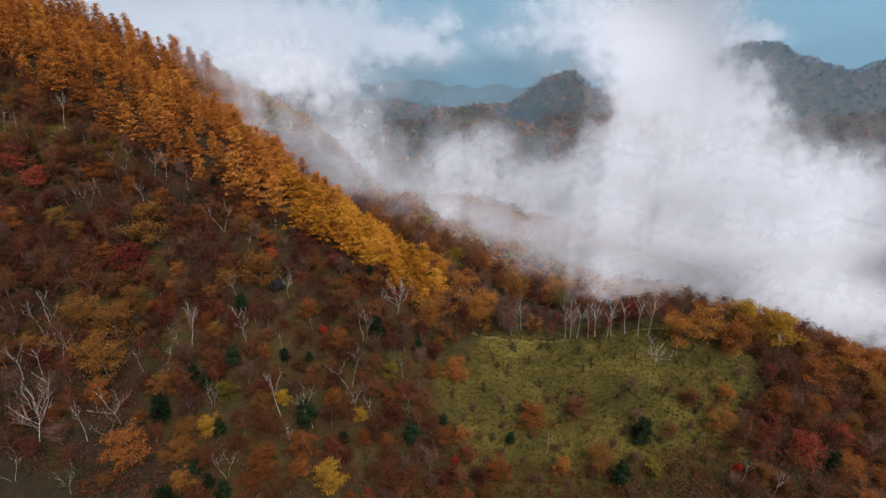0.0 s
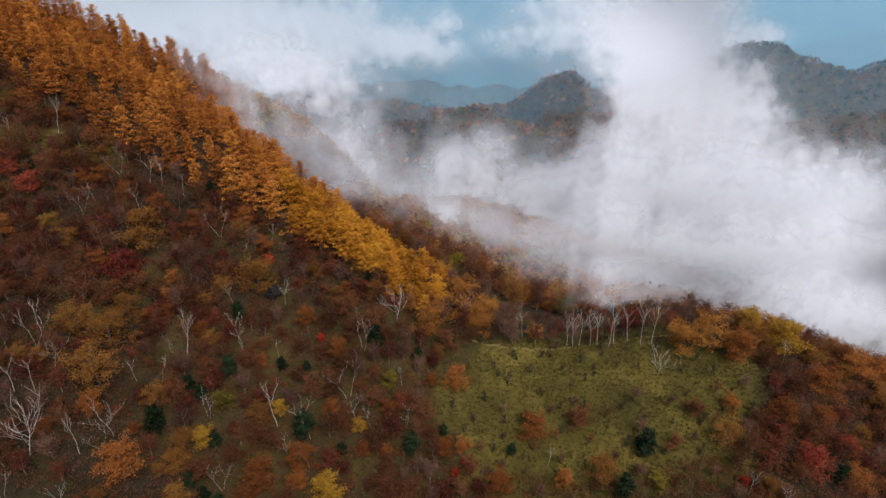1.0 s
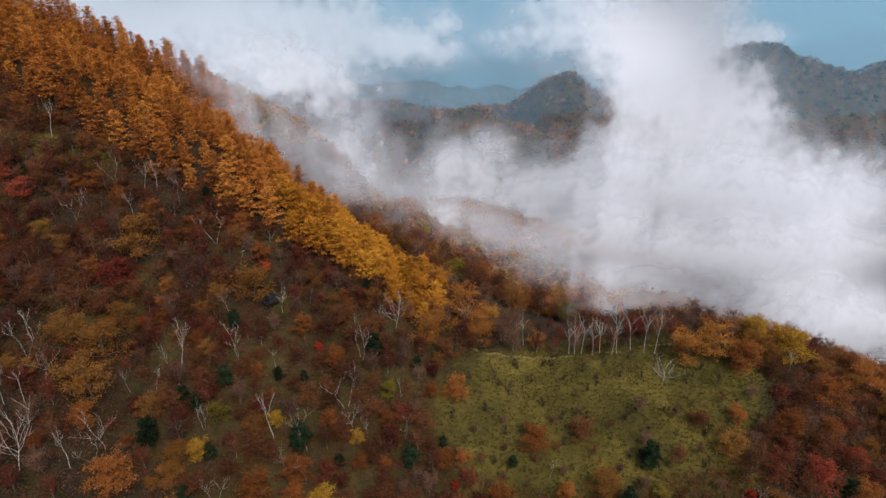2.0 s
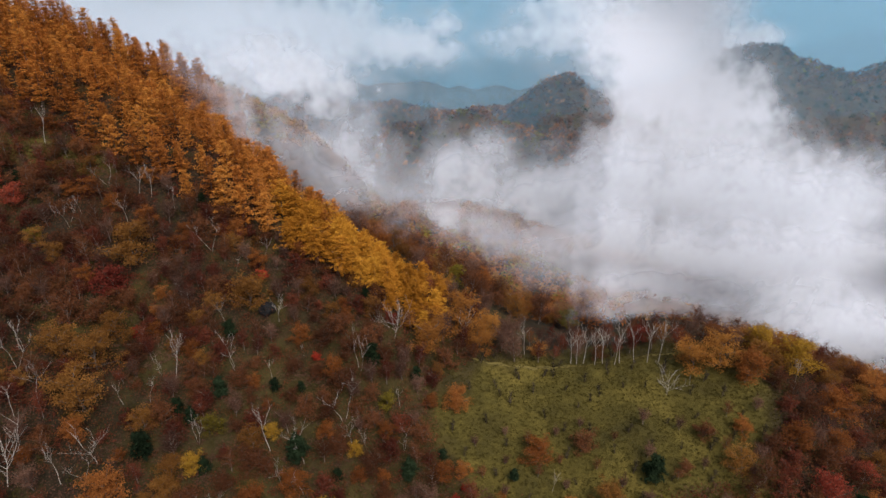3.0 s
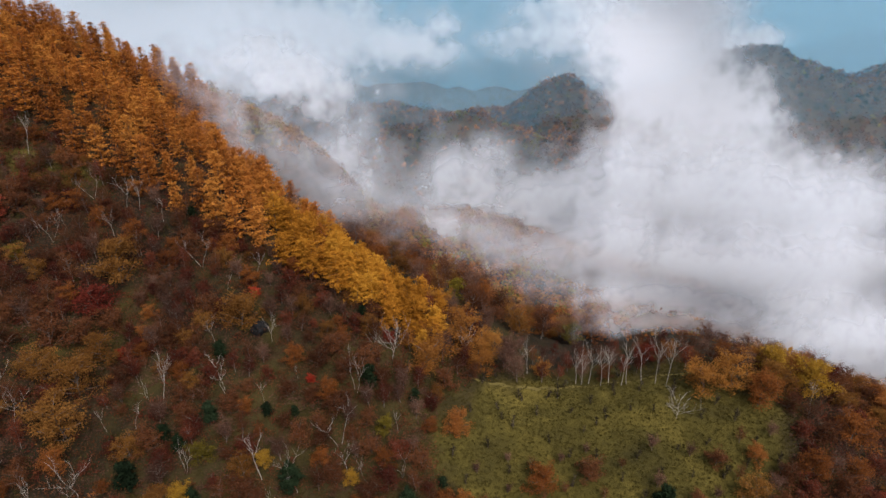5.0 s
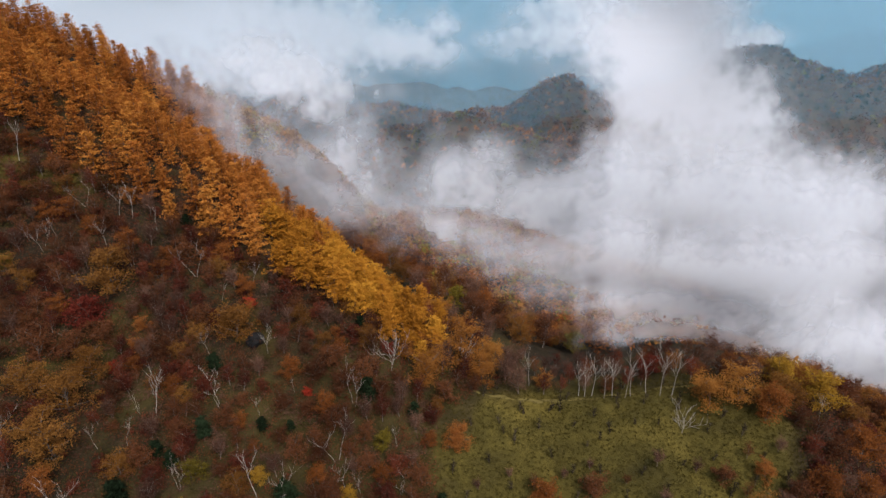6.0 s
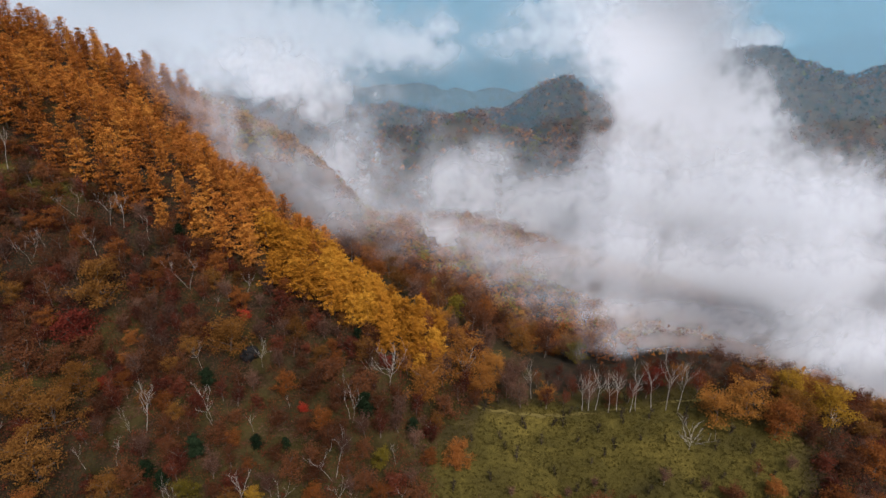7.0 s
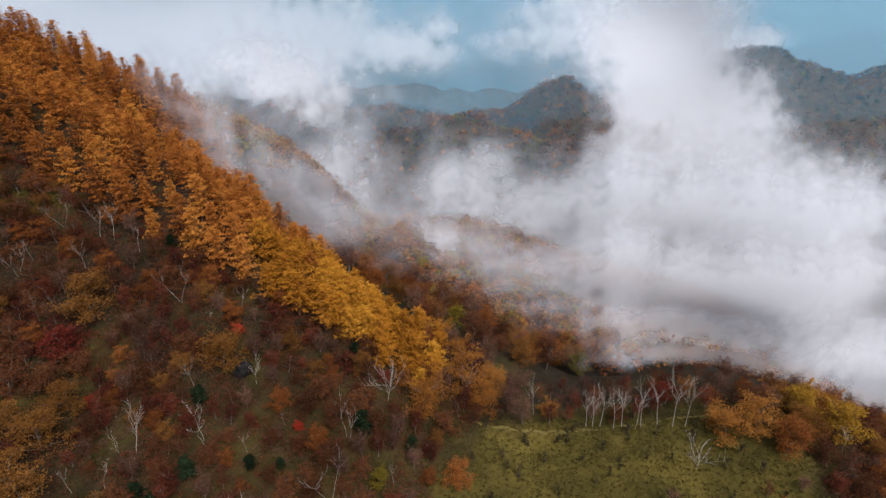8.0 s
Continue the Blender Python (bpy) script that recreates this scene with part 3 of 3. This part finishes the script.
def plant(key, x, y, size, i, group):
    """One tree at a chosen spot; size: metres of height for birches, of crown for the others."""
    made = MODELS[key]
    src = made[i % len(made)]
    full = {"birch": 8.6, "crestbirch": 8.6, "fan": 8.6, "dead": 6.4, "gold": 7.0, "amber": 7.0, "orange": 6.2, "rust": 6.0, "wine": 5.2, "scarlet": 3.4, "crimson": 5.6, "yellow": 6.2, "olive": 4.4, "pine": 4.0}[key]
    ob = copy_thing(src, at_ground(x, y, (137.0 * i + 9 * x) % 360, size / full, (2.5 * math.sin(3 * i), 2.5 * math.cos(5 * i))))
    tagged(ob, "", "", group)
    planted.append((x, y, 0.36 * size if "birch" not in key and key != "fan" else 1.3))


for i, (x, y, h) in enumerate(SLOPE_BIRCHES):
    plant("fan" if i in (5, 22) else "birch", x, y, h, i, "white birches on the slope")
for i, (x, y, h) in enumerate(CREST_BIRCHES):
    plant("dead" if i == 12 else "crestbirch", x, y, h * (1.2 if i == 12 else 1.25), i, "white birches along the meadow")
for key, spots in TREES.items():
    for i, (x, y, w) in enumerate(spots):
        plant(key, x, y, w, i, key + " trees on the slopes")


def free(x, y, room=1.6):
    return all((x - a) ** 2 + (y - b) ** 2 > (r + room) ** 2 for a, b, r in planted)


rs = np.random.RandomState(7)
larches = scatter(rs, (-142, 0, 95, 232), 3.9, in_larches, 20000)
larches = sorted(larches, key=lambda s: s[1] - 0.4 * s[0])
low_end = scatter(rs, (-36, 0, 95, 160), 4.0, lambda x, y: in_larches(x, y) and all((x - a) ** 2 + (y - b) ** 2 > 4.6 for a, b in larches), 1500)
stand_of(MODELS["larch_yellow"], low_end[:70], rs, "larches along the ridge", (0.75, 1.05), 2.0)
for key, x0, x1 in (("larch", -200, -34), ("larch_yellow", -34, 10)):
    stand_of(MODELS[key], [p for p in larches[:300] if x0 <= p[0] + 8 * math.sin(p[1]) < x1], rs, "larches along the ridge", (0.8, 1.2), 1.5)
upper = [p for p in larches[300:] if p[0] > -0.78 * p[1]]
stand_of(MODELS["larch"], upper[:420], rs, "larches on the upper flank", (0.85, 1.2), 1.5)


def on_left_slope(x, y):
    return x < 8 and y < belt_y(x) + larch_edge(x) and not in_meadow(x, y) and free(x, y)


mixed = scatter(rs, (-122, 8, 64, 150), 2.5, on_left_slope, 22000)
pick = rs.uniform(size=len(mixed))
for key, lo, hi, size in (("rust", 0.0, 0.22, (0.5, 1.1)), ("wine", 0.22, 0.32, (0.5, 1.05)), ("orange", 0.32, 0.43, (0.4, 0.85)), ("gold", 0.43, 0.53, (0.4, 0.8)),
                          ("bare", 0.53, 0.69, (0.5, 0.85)), ("barewine", 0.69, 0.78, (0.5, 0.8)), ("baretwig", 0.78, 0.97, (0.45, 0.8)), ("pine", 0.97, 1.0, (0.5, 0.8))):
    stand_of(MODELS[key], [s for s, p in zip(mixed, pick) if lo <= p < hi], rs, "mixed wood on the slope", size)


thicket = scatter(rs, (-122, -40, 84, 140), 2.0, lambda x, y: on_left_slope(x, y) and not (-106 < x < -68 and abs(y - 131) < 4.5), 9000)[:330]
pick = rs.uniform(size=len(thicket))
for key, lo, hi in (("rust", 0.0, 0.3), ("wine", 0.3, 0.62), ("barewine", 0.62, 0.82), ("bare", 0.82, 1.0)):
    stand_of(MODELS[key], [q for q, p in zip(thicket, pick) if lo <= p < hi], rs, "shrubs on the upper slope", (0.35, 0.7))


def behind_meadow(x, y):
    c = y - crest_y(x)
    return 1.6 < c < (30 if x < 12 else 15) and x > -4 and free(x, y, 0.8)


crest = scatter(rs, (-4, 120, 95, 150), 3.2, behind_meadow, 6000)
pick = rs.uniform(size=len(crest))
for i, ((x, y), p) in enumerate(zip(crest, pick)):
    # bare wood behind the middle of the meadow, oaks at both of its ends
    w = math.exp(-((x - 34) / 20) ** 2)
    kinds = (("bare", 0.26 + 0.06 * w), ("baretwig", 0.22 + 0.06 * w), ("barewine", 0.12 + 0.18 * w), ("rust", 0.08), ("crestbirch", 0.1 * w), ("amber", 0.2 * (1 - w) + 0.03), ("orange", 9.0))
    for key, share in kinds:
        p -= share
        if p < 0:
            break
    stand_of(MODELS[key], [(x, y)], rs, "wood behind the meadow", (0.78, 1.05) if x < 16 else (0.52, 0.76))


rear = scatter(rs, (-32, 40, 120, 172), 4.6, lambda x, y: 29 < y - crest_y(x) < 62, 1500)[:95]
pick = rs.uniform(size=len(rear))
for key, lo, hi in (("orange", 0, 0.26), ("gold", 0.26, 0.46), ("bare", 0.46, 0.64), ("baretwig", 0.64, 0.82), ("rust", 0.82, 0.92), ("olive", 0.92, 1.0)):
    stand_of(MODELS[key], [s for s, p in zip(rear, pick) if lo <= p < hi], rs, "wood on the back of the ridge", (0.9, 1.3) if key != "olive" else (1.2, 1.6))


def right_spur(x, y):
    return x > 50 + 0.25 * max(0.0, y - 80) and y < crest_y(x) + 2 and not in_meadow(x, y) and free(x, y, 1.0)


spur = scatter(rs, (30, 125, 60, 110), 3.3, right_spur, 5000)
pick = rs.uniform(size=len(spur))
for key, lo, hi, size in (("rust", 0.0, 0.26, (0.6, 1.0)), ("wine", 0.26, 0.4, (0.6, 1.0)), ("orange", 0.4, 0.6, (0.6, 1.0)), ("gold", 0.6, 0.74, (0.6, 1.0)), ("bare", 0.74, 0.86, (0.45, 0.75)), ("baretwig", 0.86, 1.0, (0.45, 0.75))):
    stand_of(MODELS[key], [s for s, p in zip(spur, pick) if lo <= p < hi], rs, "wood on the spur", size)


def rock_outcrop(x, y, wide, tall):
    """A weathered, ledged lump of rock half sunk in the slope."""
    bm = bmesh.new()
    bmesh.ops.create_icosphere(bm, subdivisions=4, radius=1.0)
    for v in bm.verts:
        p = v.co
        n1 = noise.noise(p * 1.4 + Vector((3, 1, 7))) * 0.35 + noise.noise(p * 4.0) * 0.12 + noise.noise(p * 9.0) * 0.05
        q = p * (1 + n1)
        q.z = round(q.z * 5) / 5 * 0.6 + q.z * 0.4
        v.co = Vector((q.x * wide / 2, q.y * wide / 2.6, q.z * tall / 2))
    me = bpy.data.meshes.new("rock_outcrop")
    bm.to_mesh(me)
    bm.free()
    me.materials.append(ROCK)
    ob = new("rock_outcrop", me)
    ob.matrix_basis = at_ground(x, y, 25, 1.0, sink=-0.2 * tall)
    return tagged(ob, "dark weathered rock outcrop among shrubs on the slope", "rock")


rock_outcrop(*ROCK_AT, 3.4, 3.0)


# ---- undergrowth, meadow grass and saplings ----
def brush(name, spots, mat, label, category, rs, per, spread, blade, tall, longness=1.6, flat=0.3):
    m = Mesher()
    x, y = np.array([p[0] for p in spots]), np.array([p[1] for p in spots])
    base = np.stack([x, y, land(x, y)], -1)
    s = rs.uniform(0.5, 1.2, (len(spots), 1, 1))
    c = base[:, None, :] + rs.normal(0, 1, (len(spots), per, 3)) * np.array((spread, spread, 0)) * s
    c[:, :, 2] += np.abs(rs.normal(0, tall * 0.6, (len(spots), per))) * s[:, :, 0] + 0.1
    m.blades(c.reshape(-1, 3), blade, flat, rs, longness)
    return tagged(new(name, mesh_of(name, m.v, m.f, mat)), label, category, "", "stuff")


slope_floor = scatter(rs, (-118, 96, 62, 156), 1.05, lambda x, y: y < crest_y(x) + 6 and not in_meadow(x, y), 46000)
pick = rs.uniform(size=len(slope_floor))
for mat, lo, hi, word in ((RUST, 0, 0.28, "rust-brown"), (WINE, 0.28, 0.45, "dull red"), (TWIG, 0.45, 0.8, "bare brown"), (UNDER, 0.8, 1.0, "dull green")):
    brush("undergrowth", [p for p, q in zip(slope_floor, pick) if lo <= q < hi], mat, word + " low shrubs between the trees", "undergrowth", rs, 72, 0.8, 0.18, 1.6)
tufts = scatter(rs, (-10, 72, 68, 116), 0.62, lambda x, y: ((x - 31) / 37) ** 2 + ((y - 92) / 25) ** 2 < 1 and y < crest_y(x) + 4, 16000)
brush("meadow_grass", tufts, DRYGRASS, "olive and straw-coloured grass on the open saddle", "grass", rs, 12, 0.3, 0.15, 0.16, 2.4, 0.0)

strip = scatter(rs, (-104, -68, 124, 138), 0.6, lambda x, y: abs(y - 131.0 - 0.1 * (x + 86)) < 2.6 * (1 - ((x + 86) / 18) ** 2), 5000)
brush("meadow_grass", strip, DRYGRASS, "straw-coloured grass in a clearing under the larches", "grass", rs, 14, 0.25, 0.17, 0.3, 2.4, 0.0)

PATH = leaf_material("pale_path", (0.075, 0.06, 0.02), (0.11, 0.085, 0.028), (0.14, 0.11, 0.04), 0.0)
px = np.linspace(6, 54, 97)
py = crest_y(px) + 0.3 + 0.35 * waves(px, px * 0, 17, 31)
cross = np.linspace(-0.45, 0.45, 5)
pw = cross[None, :] * (1 + 0.3 * np.sin(px * 1.7))[:, None]
PX, PY = np.repeat(px[:, None], 5, 1), py[:, None] + pw
pk = np.arange(PX.size).reshape(PX.shape)
pq = np.stack([pk[:-1, :-1], pk[1:, :-1], pk[1:, 1:], pk[:-1, 1:]], -1).reshape(-1, 4)
footpath = new("path", mesh_of("path", np.stack([PX, PY, land(PX, PY) + 0.05 - 0.08 * (np.abs(cross) > 0.4)[None, :]], -1), pq, PATH, True))
tagged(footpath, "pale trodden path along the top of the meadow", "path", "", "structure")

sapling_models = models([leafless(120 + i, 3.6, 1.1, DARKTWIG, 50, BARK, "sapling") for i in range(3)], "dark leafless sapling in the meadow grass", "sapling")
MODELS["sapling"] = sapling_models
for i, (x, y, k) in enumerate(((23.4, 102.2, 1.5), (34.4, 102.5, 1.25), (39.3, 101.5, 1.0), (8.0, 104.9, 1.4), (15.5, 102.8, 1.1), (51.6, 96.0, 1.2), (29.6, 94.9, 0.9), (45.5, 100.6, 1.1), (11.9, 97.4, 0.8))):
    tagged(copy_thing(sapling_models[i % 3], at_ground(x, y, 77 * i, k)), "dark leafless young tree at the top of the meadow", "", "young trees at the meadow edge")
stand_of(sapling_models, scatter(rs, (0, 64, 74, 108), 4.2, lambda x, y: in_meadow(x, y) and free(x, y, 0.5), 900)[:52], rs, "saplings in the meadow", (0.6, 1.25), 4)

# low shrubs on the lower meadow
low = scatter(rs, (6, 58, 68, 90), 4.5, lambda x, y: free(x, y, 0.8), 400)[:44]
stand_of(MODELS["bare"], low[:14], rs, "shrubs on the lower meadow", (0.28, 0.5))
stand_of(MODELS["baretwig"], low[14:], rs, "shrubs on the lower meadow", (0.28, 0.5))


# model trees take a place of their own low on the slope behind the camera
for i, ob in enumerate(ob for made in MODELS.values() for ob in made):
    ob.matrix_basis = at_ground(-60 + 5.5 * (i % 22), -30 - 9 * (i // 22), 31 * i, 0.9)


# ---- far woods: crowns too many to count ----
def far_wood(name, spots, sizes, mat, label, rs, blades=16, blade=1.3):
    m = Mesher()
    c = []
    xy = np.array(spots)
    for (x, y), z, s in zip(spots, land(xy[:, 0], xy[:, 1]), sizes):
        d = rs.normal(size=(blades, 3))
        d /= np.linalg.norm(d, axis=1)[:, None]
        d[:, 2] = np.abs(d[:, 2]) * 1.1 + 0.15
        c.append(np.array((x, y, z)) + d * s * rs.uniform(0.6, 1.0, (blades, 1)) * (0.55, 0.55, 0.8))
    m.blades(np.concatenate(c), blade, 0.6, rs, 1.3)
    ob = new(name, mesh_of(name, m.v, m.f, mat))
    return tagged(ob, label, "woodland", "", "stuff")


def back_slope(x, y):
    c = y - crest_y(x)
    return c > (29 if x > -5 else 22) and not (x < -38 and in_larches(x, y)) and not (-32 < x < 40 and c < 62 and y < 172)


back = scatter(rs, (-150, 170, 110, 345), 3.7, back_slope, 20000)
pick = rs.uniform(size=len(back))
for mat, lo, hi, word in ((ORANGE, 0, 0.3, "orange"), (RUST, 0.3, 0.6, "rust-brown"), (GOLD, 0.6, 0.86, "golden"), (OLIVE, 0.86, 1.0, "yellow-green")):
    s = [a for a, p in zip(back, pick) if lo <= p < hi]
    far_wood("woods", s, rs.uniform(4, 7, len(s)), mat, word + " autumn woods on the slope behind the ridge", rs, 70, 0.8)

hills = scatter(rs, (-450, 1150, 600, 1300), 7.0, lambda x, y: abs(x) < 0.35 * y + 500, 40000)
pick = rs.uniform(size=len(hills))
WEST = ((ORANGE, 0.42, "orange"), (RUST, 0.62, "rust-brown"), (TWIG, 0.7, "bare brown"), (PINE, 0.76, "dark green"), (LARCH, 0.92, "amber"), (OLIVE, 1.0, "yellow-green"))
EAST = ((RUST, 0.3, "rust-brown"), (TWIG, 0.58, "bare brown"), (PINE, 0.84, "dark green"), (ORANGE, 0.95, "orange"), (OLIVE, 1.0, "yellow-green"))
for side, mix in ((-1, WEST), (1, EAST)):
    lo = 0.0
    for mat, hi, word in mix:
        spots = [a for a, p in zip(hills, pick) if lo <= p < hi and (a[0] > 430) == (side > 0)]
        lo = hi
        far_wood("hill_woods", spots, rs.uniform(7, 12, len(spots)), mat, word + " woods on the hills across the valley", rs, 24, 2.3)


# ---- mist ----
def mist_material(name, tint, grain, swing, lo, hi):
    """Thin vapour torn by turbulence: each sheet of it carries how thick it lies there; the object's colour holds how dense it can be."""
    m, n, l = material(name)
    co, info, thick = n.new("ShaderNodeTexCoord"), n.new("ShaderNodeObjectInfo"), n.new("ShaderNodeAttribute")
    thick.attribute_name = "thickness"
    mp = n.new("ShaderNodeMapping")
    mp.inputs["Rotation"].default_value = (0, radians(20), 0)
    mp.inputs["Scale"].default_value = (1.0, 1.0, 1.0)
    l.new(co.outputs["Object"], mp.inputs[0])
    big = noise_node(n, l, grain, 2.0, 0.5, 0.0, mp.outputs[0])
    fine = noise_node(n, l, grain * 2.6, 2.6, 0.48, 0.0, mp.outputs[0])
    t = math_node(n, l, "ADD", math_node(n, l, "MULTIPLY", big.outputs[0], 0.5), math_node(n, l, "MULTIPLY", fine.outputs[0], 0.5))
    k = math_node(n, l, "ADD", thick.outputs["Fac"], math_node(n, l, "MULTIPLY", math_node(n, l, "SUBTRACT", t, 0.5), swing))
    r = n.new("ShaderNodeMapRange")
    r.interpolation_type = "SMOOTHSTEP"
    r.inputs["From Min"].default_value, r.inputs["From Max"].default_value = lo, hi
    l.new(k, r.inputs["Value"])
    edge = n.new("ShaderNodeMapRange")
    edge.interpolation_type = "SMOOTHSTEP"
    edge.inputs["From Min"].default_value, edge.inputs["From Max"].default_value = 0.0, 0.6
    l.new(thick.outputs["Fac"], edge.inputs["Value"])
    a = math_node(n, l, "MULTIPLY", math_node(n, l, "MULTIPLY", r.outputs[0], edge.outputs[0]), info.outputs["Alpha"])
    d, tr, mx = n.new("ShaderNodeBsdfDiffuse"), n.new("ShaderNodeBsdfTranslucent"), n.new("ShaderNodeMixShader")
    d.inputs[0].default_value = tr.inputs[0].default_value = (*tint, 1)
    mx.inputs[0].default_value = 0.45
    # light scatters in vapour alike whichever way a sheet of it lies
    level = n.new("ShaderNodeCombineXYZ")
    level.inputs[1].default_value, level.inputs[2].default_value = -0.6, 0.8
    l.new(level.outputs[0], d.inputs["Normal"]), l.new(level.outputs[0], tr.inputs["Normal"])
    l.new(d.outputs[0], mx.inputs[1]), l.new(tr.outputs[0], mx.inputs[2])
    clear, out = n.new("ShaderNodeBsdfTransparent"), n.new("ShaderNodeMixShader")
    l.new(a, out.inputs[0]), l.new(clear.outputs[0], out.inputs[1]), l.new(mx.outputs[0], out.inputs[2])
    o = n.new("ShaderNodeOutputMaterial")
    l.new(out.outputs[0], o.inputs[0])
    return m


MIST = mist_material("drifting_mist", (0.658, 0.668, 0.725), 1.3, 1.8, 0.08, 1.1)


def mist_layer(y, swells, dense, word, hover):
    """A billowing sheet of mist that hangs across the valley; swells: x, z, half width, half height and thickness of each."""
    lo_x, hi_x = min(e[0] - 2.3 * e[2] for e in swells), max(e[0] + 2.3 * e[2] for e in swells)
    lo_z, hi_z = min(e[1] - 2.3 * e[3] for e in swells), max(e[1] + 2.3 * e[3] for e in swells)
    X, Z = np.meshgrid(np.linspace(lo_x, hi_x, 72), np.linspace(lo_z, hi_z, 44))
    Y = y + 0.03 * y * waves(X, Z, 0.5 * y, 41)
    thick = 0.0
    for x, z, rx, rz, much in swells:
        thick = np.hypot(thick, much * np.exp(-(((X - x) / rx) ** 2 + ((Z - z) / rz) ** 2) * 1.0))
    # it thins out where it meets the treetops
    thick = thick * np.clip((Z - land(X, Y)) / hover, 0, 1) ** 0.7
    unit = y / 10.0
    i = np.arange(X.size).reshape(X.shape)
    quads = np.stack([i[:-1, :-1], i[:-1, 1:], i[1:, 1:], i[1:, :-1]], -1).reshape(-1, 4)
    me = mesh_of("mist", np.stack([X, Y - y, Z], -1) / unit, quads, MIST, True)
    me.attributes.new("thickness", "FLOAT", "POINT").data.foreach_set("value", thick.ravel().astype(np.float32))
    ob = new("mist", me)
    ob.matrix_basis = Matrix.Translation((0, y, 0)) @ Matrix.Scale(unit, 4)
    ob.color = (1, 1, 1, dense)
    return tagged(ob, word, "mist", "mist over the valley", "stuff")


MIST_FAR = [(-539, 34, 314, 119, 1.4), (-785, 104, 283, 85, 1.4), (-348, -51, 185, 86, 1.1), (-247, 34, 168, 71, 0.8), (-103, -13, 149, 58, 0.95), (11, 25, 68, 51, 0.55),
           (260, 14, 147, 111, 0.8), (392, 46, 157, 127, 1.2), (517, 36, 124, 80, 0.95), (629, -8, 97, 30, 1.0), (103, -29, 138, 64, 0.35)]
MIST_HILLS = [(231, 6, 69, 83, 1.3), (293, -70, 80, 87, 1.3), (190, 49, 62, 45, 0.8), (-82, -6, 64, 33, 0.5), (394, -129, 96, 58, 0.85), (482, -184, 133, 95, 1.2),
             (186, -96, 68, 56, 0.7), (78, -177, 145, 62, 0.55), (-178, 16, 69, 37, 0.8), (-152, -6, 52, 38, 0.4), (-12, -59, 60, 30, 0.3), (-125, -32, 65, 34, 0.5)]
MIST_VALLEY = [(-51, -4, 27, 33, 0.7), (-78, -29, 39, 28, 0.65), (-22, -36, 28, 29, 0.48), (21, -25, 32, 32, 0.85), (67, -40, 39, 29, 0.85), (114, -43, 61, 47, 1.1),
              (171, -55, 69, 48, 1.3), (247, -67, 82, 53, 1.3), (37, -67, 59, 24, 0.3)]
MIST_SLOPE = [(96, -40, 45, 23, 1.1), (149, -40, 68, 28, 1.3), (206, -46, 58, 34, 1.3), (51, -27, 31, 17, 0.55), (5, -12, 35, 16, 0.58), (-29, 2, 27, 15, 0.6),
             (73, -17, 38, 19, 0.9), (115, -40, 47, 20, 0.9)]
MIST_SPUR = [(-61, 55, 13, 14, 0.65), (-52, 39, 15, 15, 0.65), (-71, 64, 11, 9, 0.45), (-35, 58, 13, 8, 0.4), (-38, 29, 17, 11, 0.8), (-36, 38, 13, 10, 0.55)]
MIST_BACK = [(-26, 32, 16, 8, 0.65), (-8, 22, 16, 9, 0.5), (11, 13, 18, 9, 0.5), (34, 4, 19, 8, 0.45)]
MIST_SHELF = [(-18, 12, 24, 10, 0.5), (10, 1, 27, 12, 0.52), (40, -10, 25, 12, 0.5), (68, -19, 24, 11, 0.65)]
MIST_CREST = [(77, 5, 33, 8, 0.85), (109, -2, 26, 11, 1.05), (56, 7, 22, 6, 0.85)]
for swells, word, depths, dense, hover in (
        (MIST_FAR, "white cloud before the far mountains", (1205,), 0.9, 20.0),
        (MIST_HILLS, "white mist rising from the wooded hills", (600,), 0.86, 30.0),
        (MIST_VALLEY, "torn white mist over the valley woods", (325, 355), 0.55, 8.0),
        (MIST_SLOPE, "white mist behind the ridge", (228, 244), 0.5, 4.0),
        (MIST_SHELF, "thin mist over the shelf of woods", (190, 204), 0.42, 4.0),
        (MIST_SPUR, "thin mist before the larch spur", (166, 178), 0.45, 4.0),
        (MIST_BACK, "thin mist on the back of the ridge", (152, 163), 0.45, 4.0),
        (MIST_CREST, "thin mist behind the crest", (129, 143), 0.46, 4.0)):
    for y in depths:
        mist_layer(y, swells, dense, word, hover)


# ---- aerial haze put into the colour of see-through blue sheets; thickens with distance ----
HAZE = mist_material("blue_haze_tint", (0.31, 0.58, 0.78), 0.4, 0.7, 0.2, 0.9)
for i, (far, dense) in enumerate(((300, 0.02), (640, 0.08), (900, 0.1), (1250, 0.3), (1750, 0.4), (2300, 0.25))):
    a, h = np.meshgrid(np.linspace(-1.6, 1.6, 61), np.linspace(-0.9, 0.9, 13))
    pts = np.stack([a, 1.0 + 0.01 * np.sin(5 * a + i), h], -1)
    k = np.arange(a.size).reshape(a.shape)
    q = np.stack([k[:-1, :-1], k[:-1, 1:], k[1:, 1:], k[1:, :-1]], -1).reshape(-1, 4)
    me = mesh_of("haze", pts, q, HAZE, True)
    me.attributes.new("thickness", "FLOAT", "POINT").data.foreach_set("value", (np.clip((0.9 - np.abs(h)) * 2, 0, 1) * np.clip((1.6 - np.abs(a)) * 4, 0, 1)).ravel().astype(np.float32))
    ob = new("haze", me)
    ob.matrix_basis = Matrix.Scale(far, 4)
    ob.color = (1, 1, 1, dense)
    tagged(ob, "see-through blue sheet standing in for haze before the distant mountains", "haze", "", "stuff")
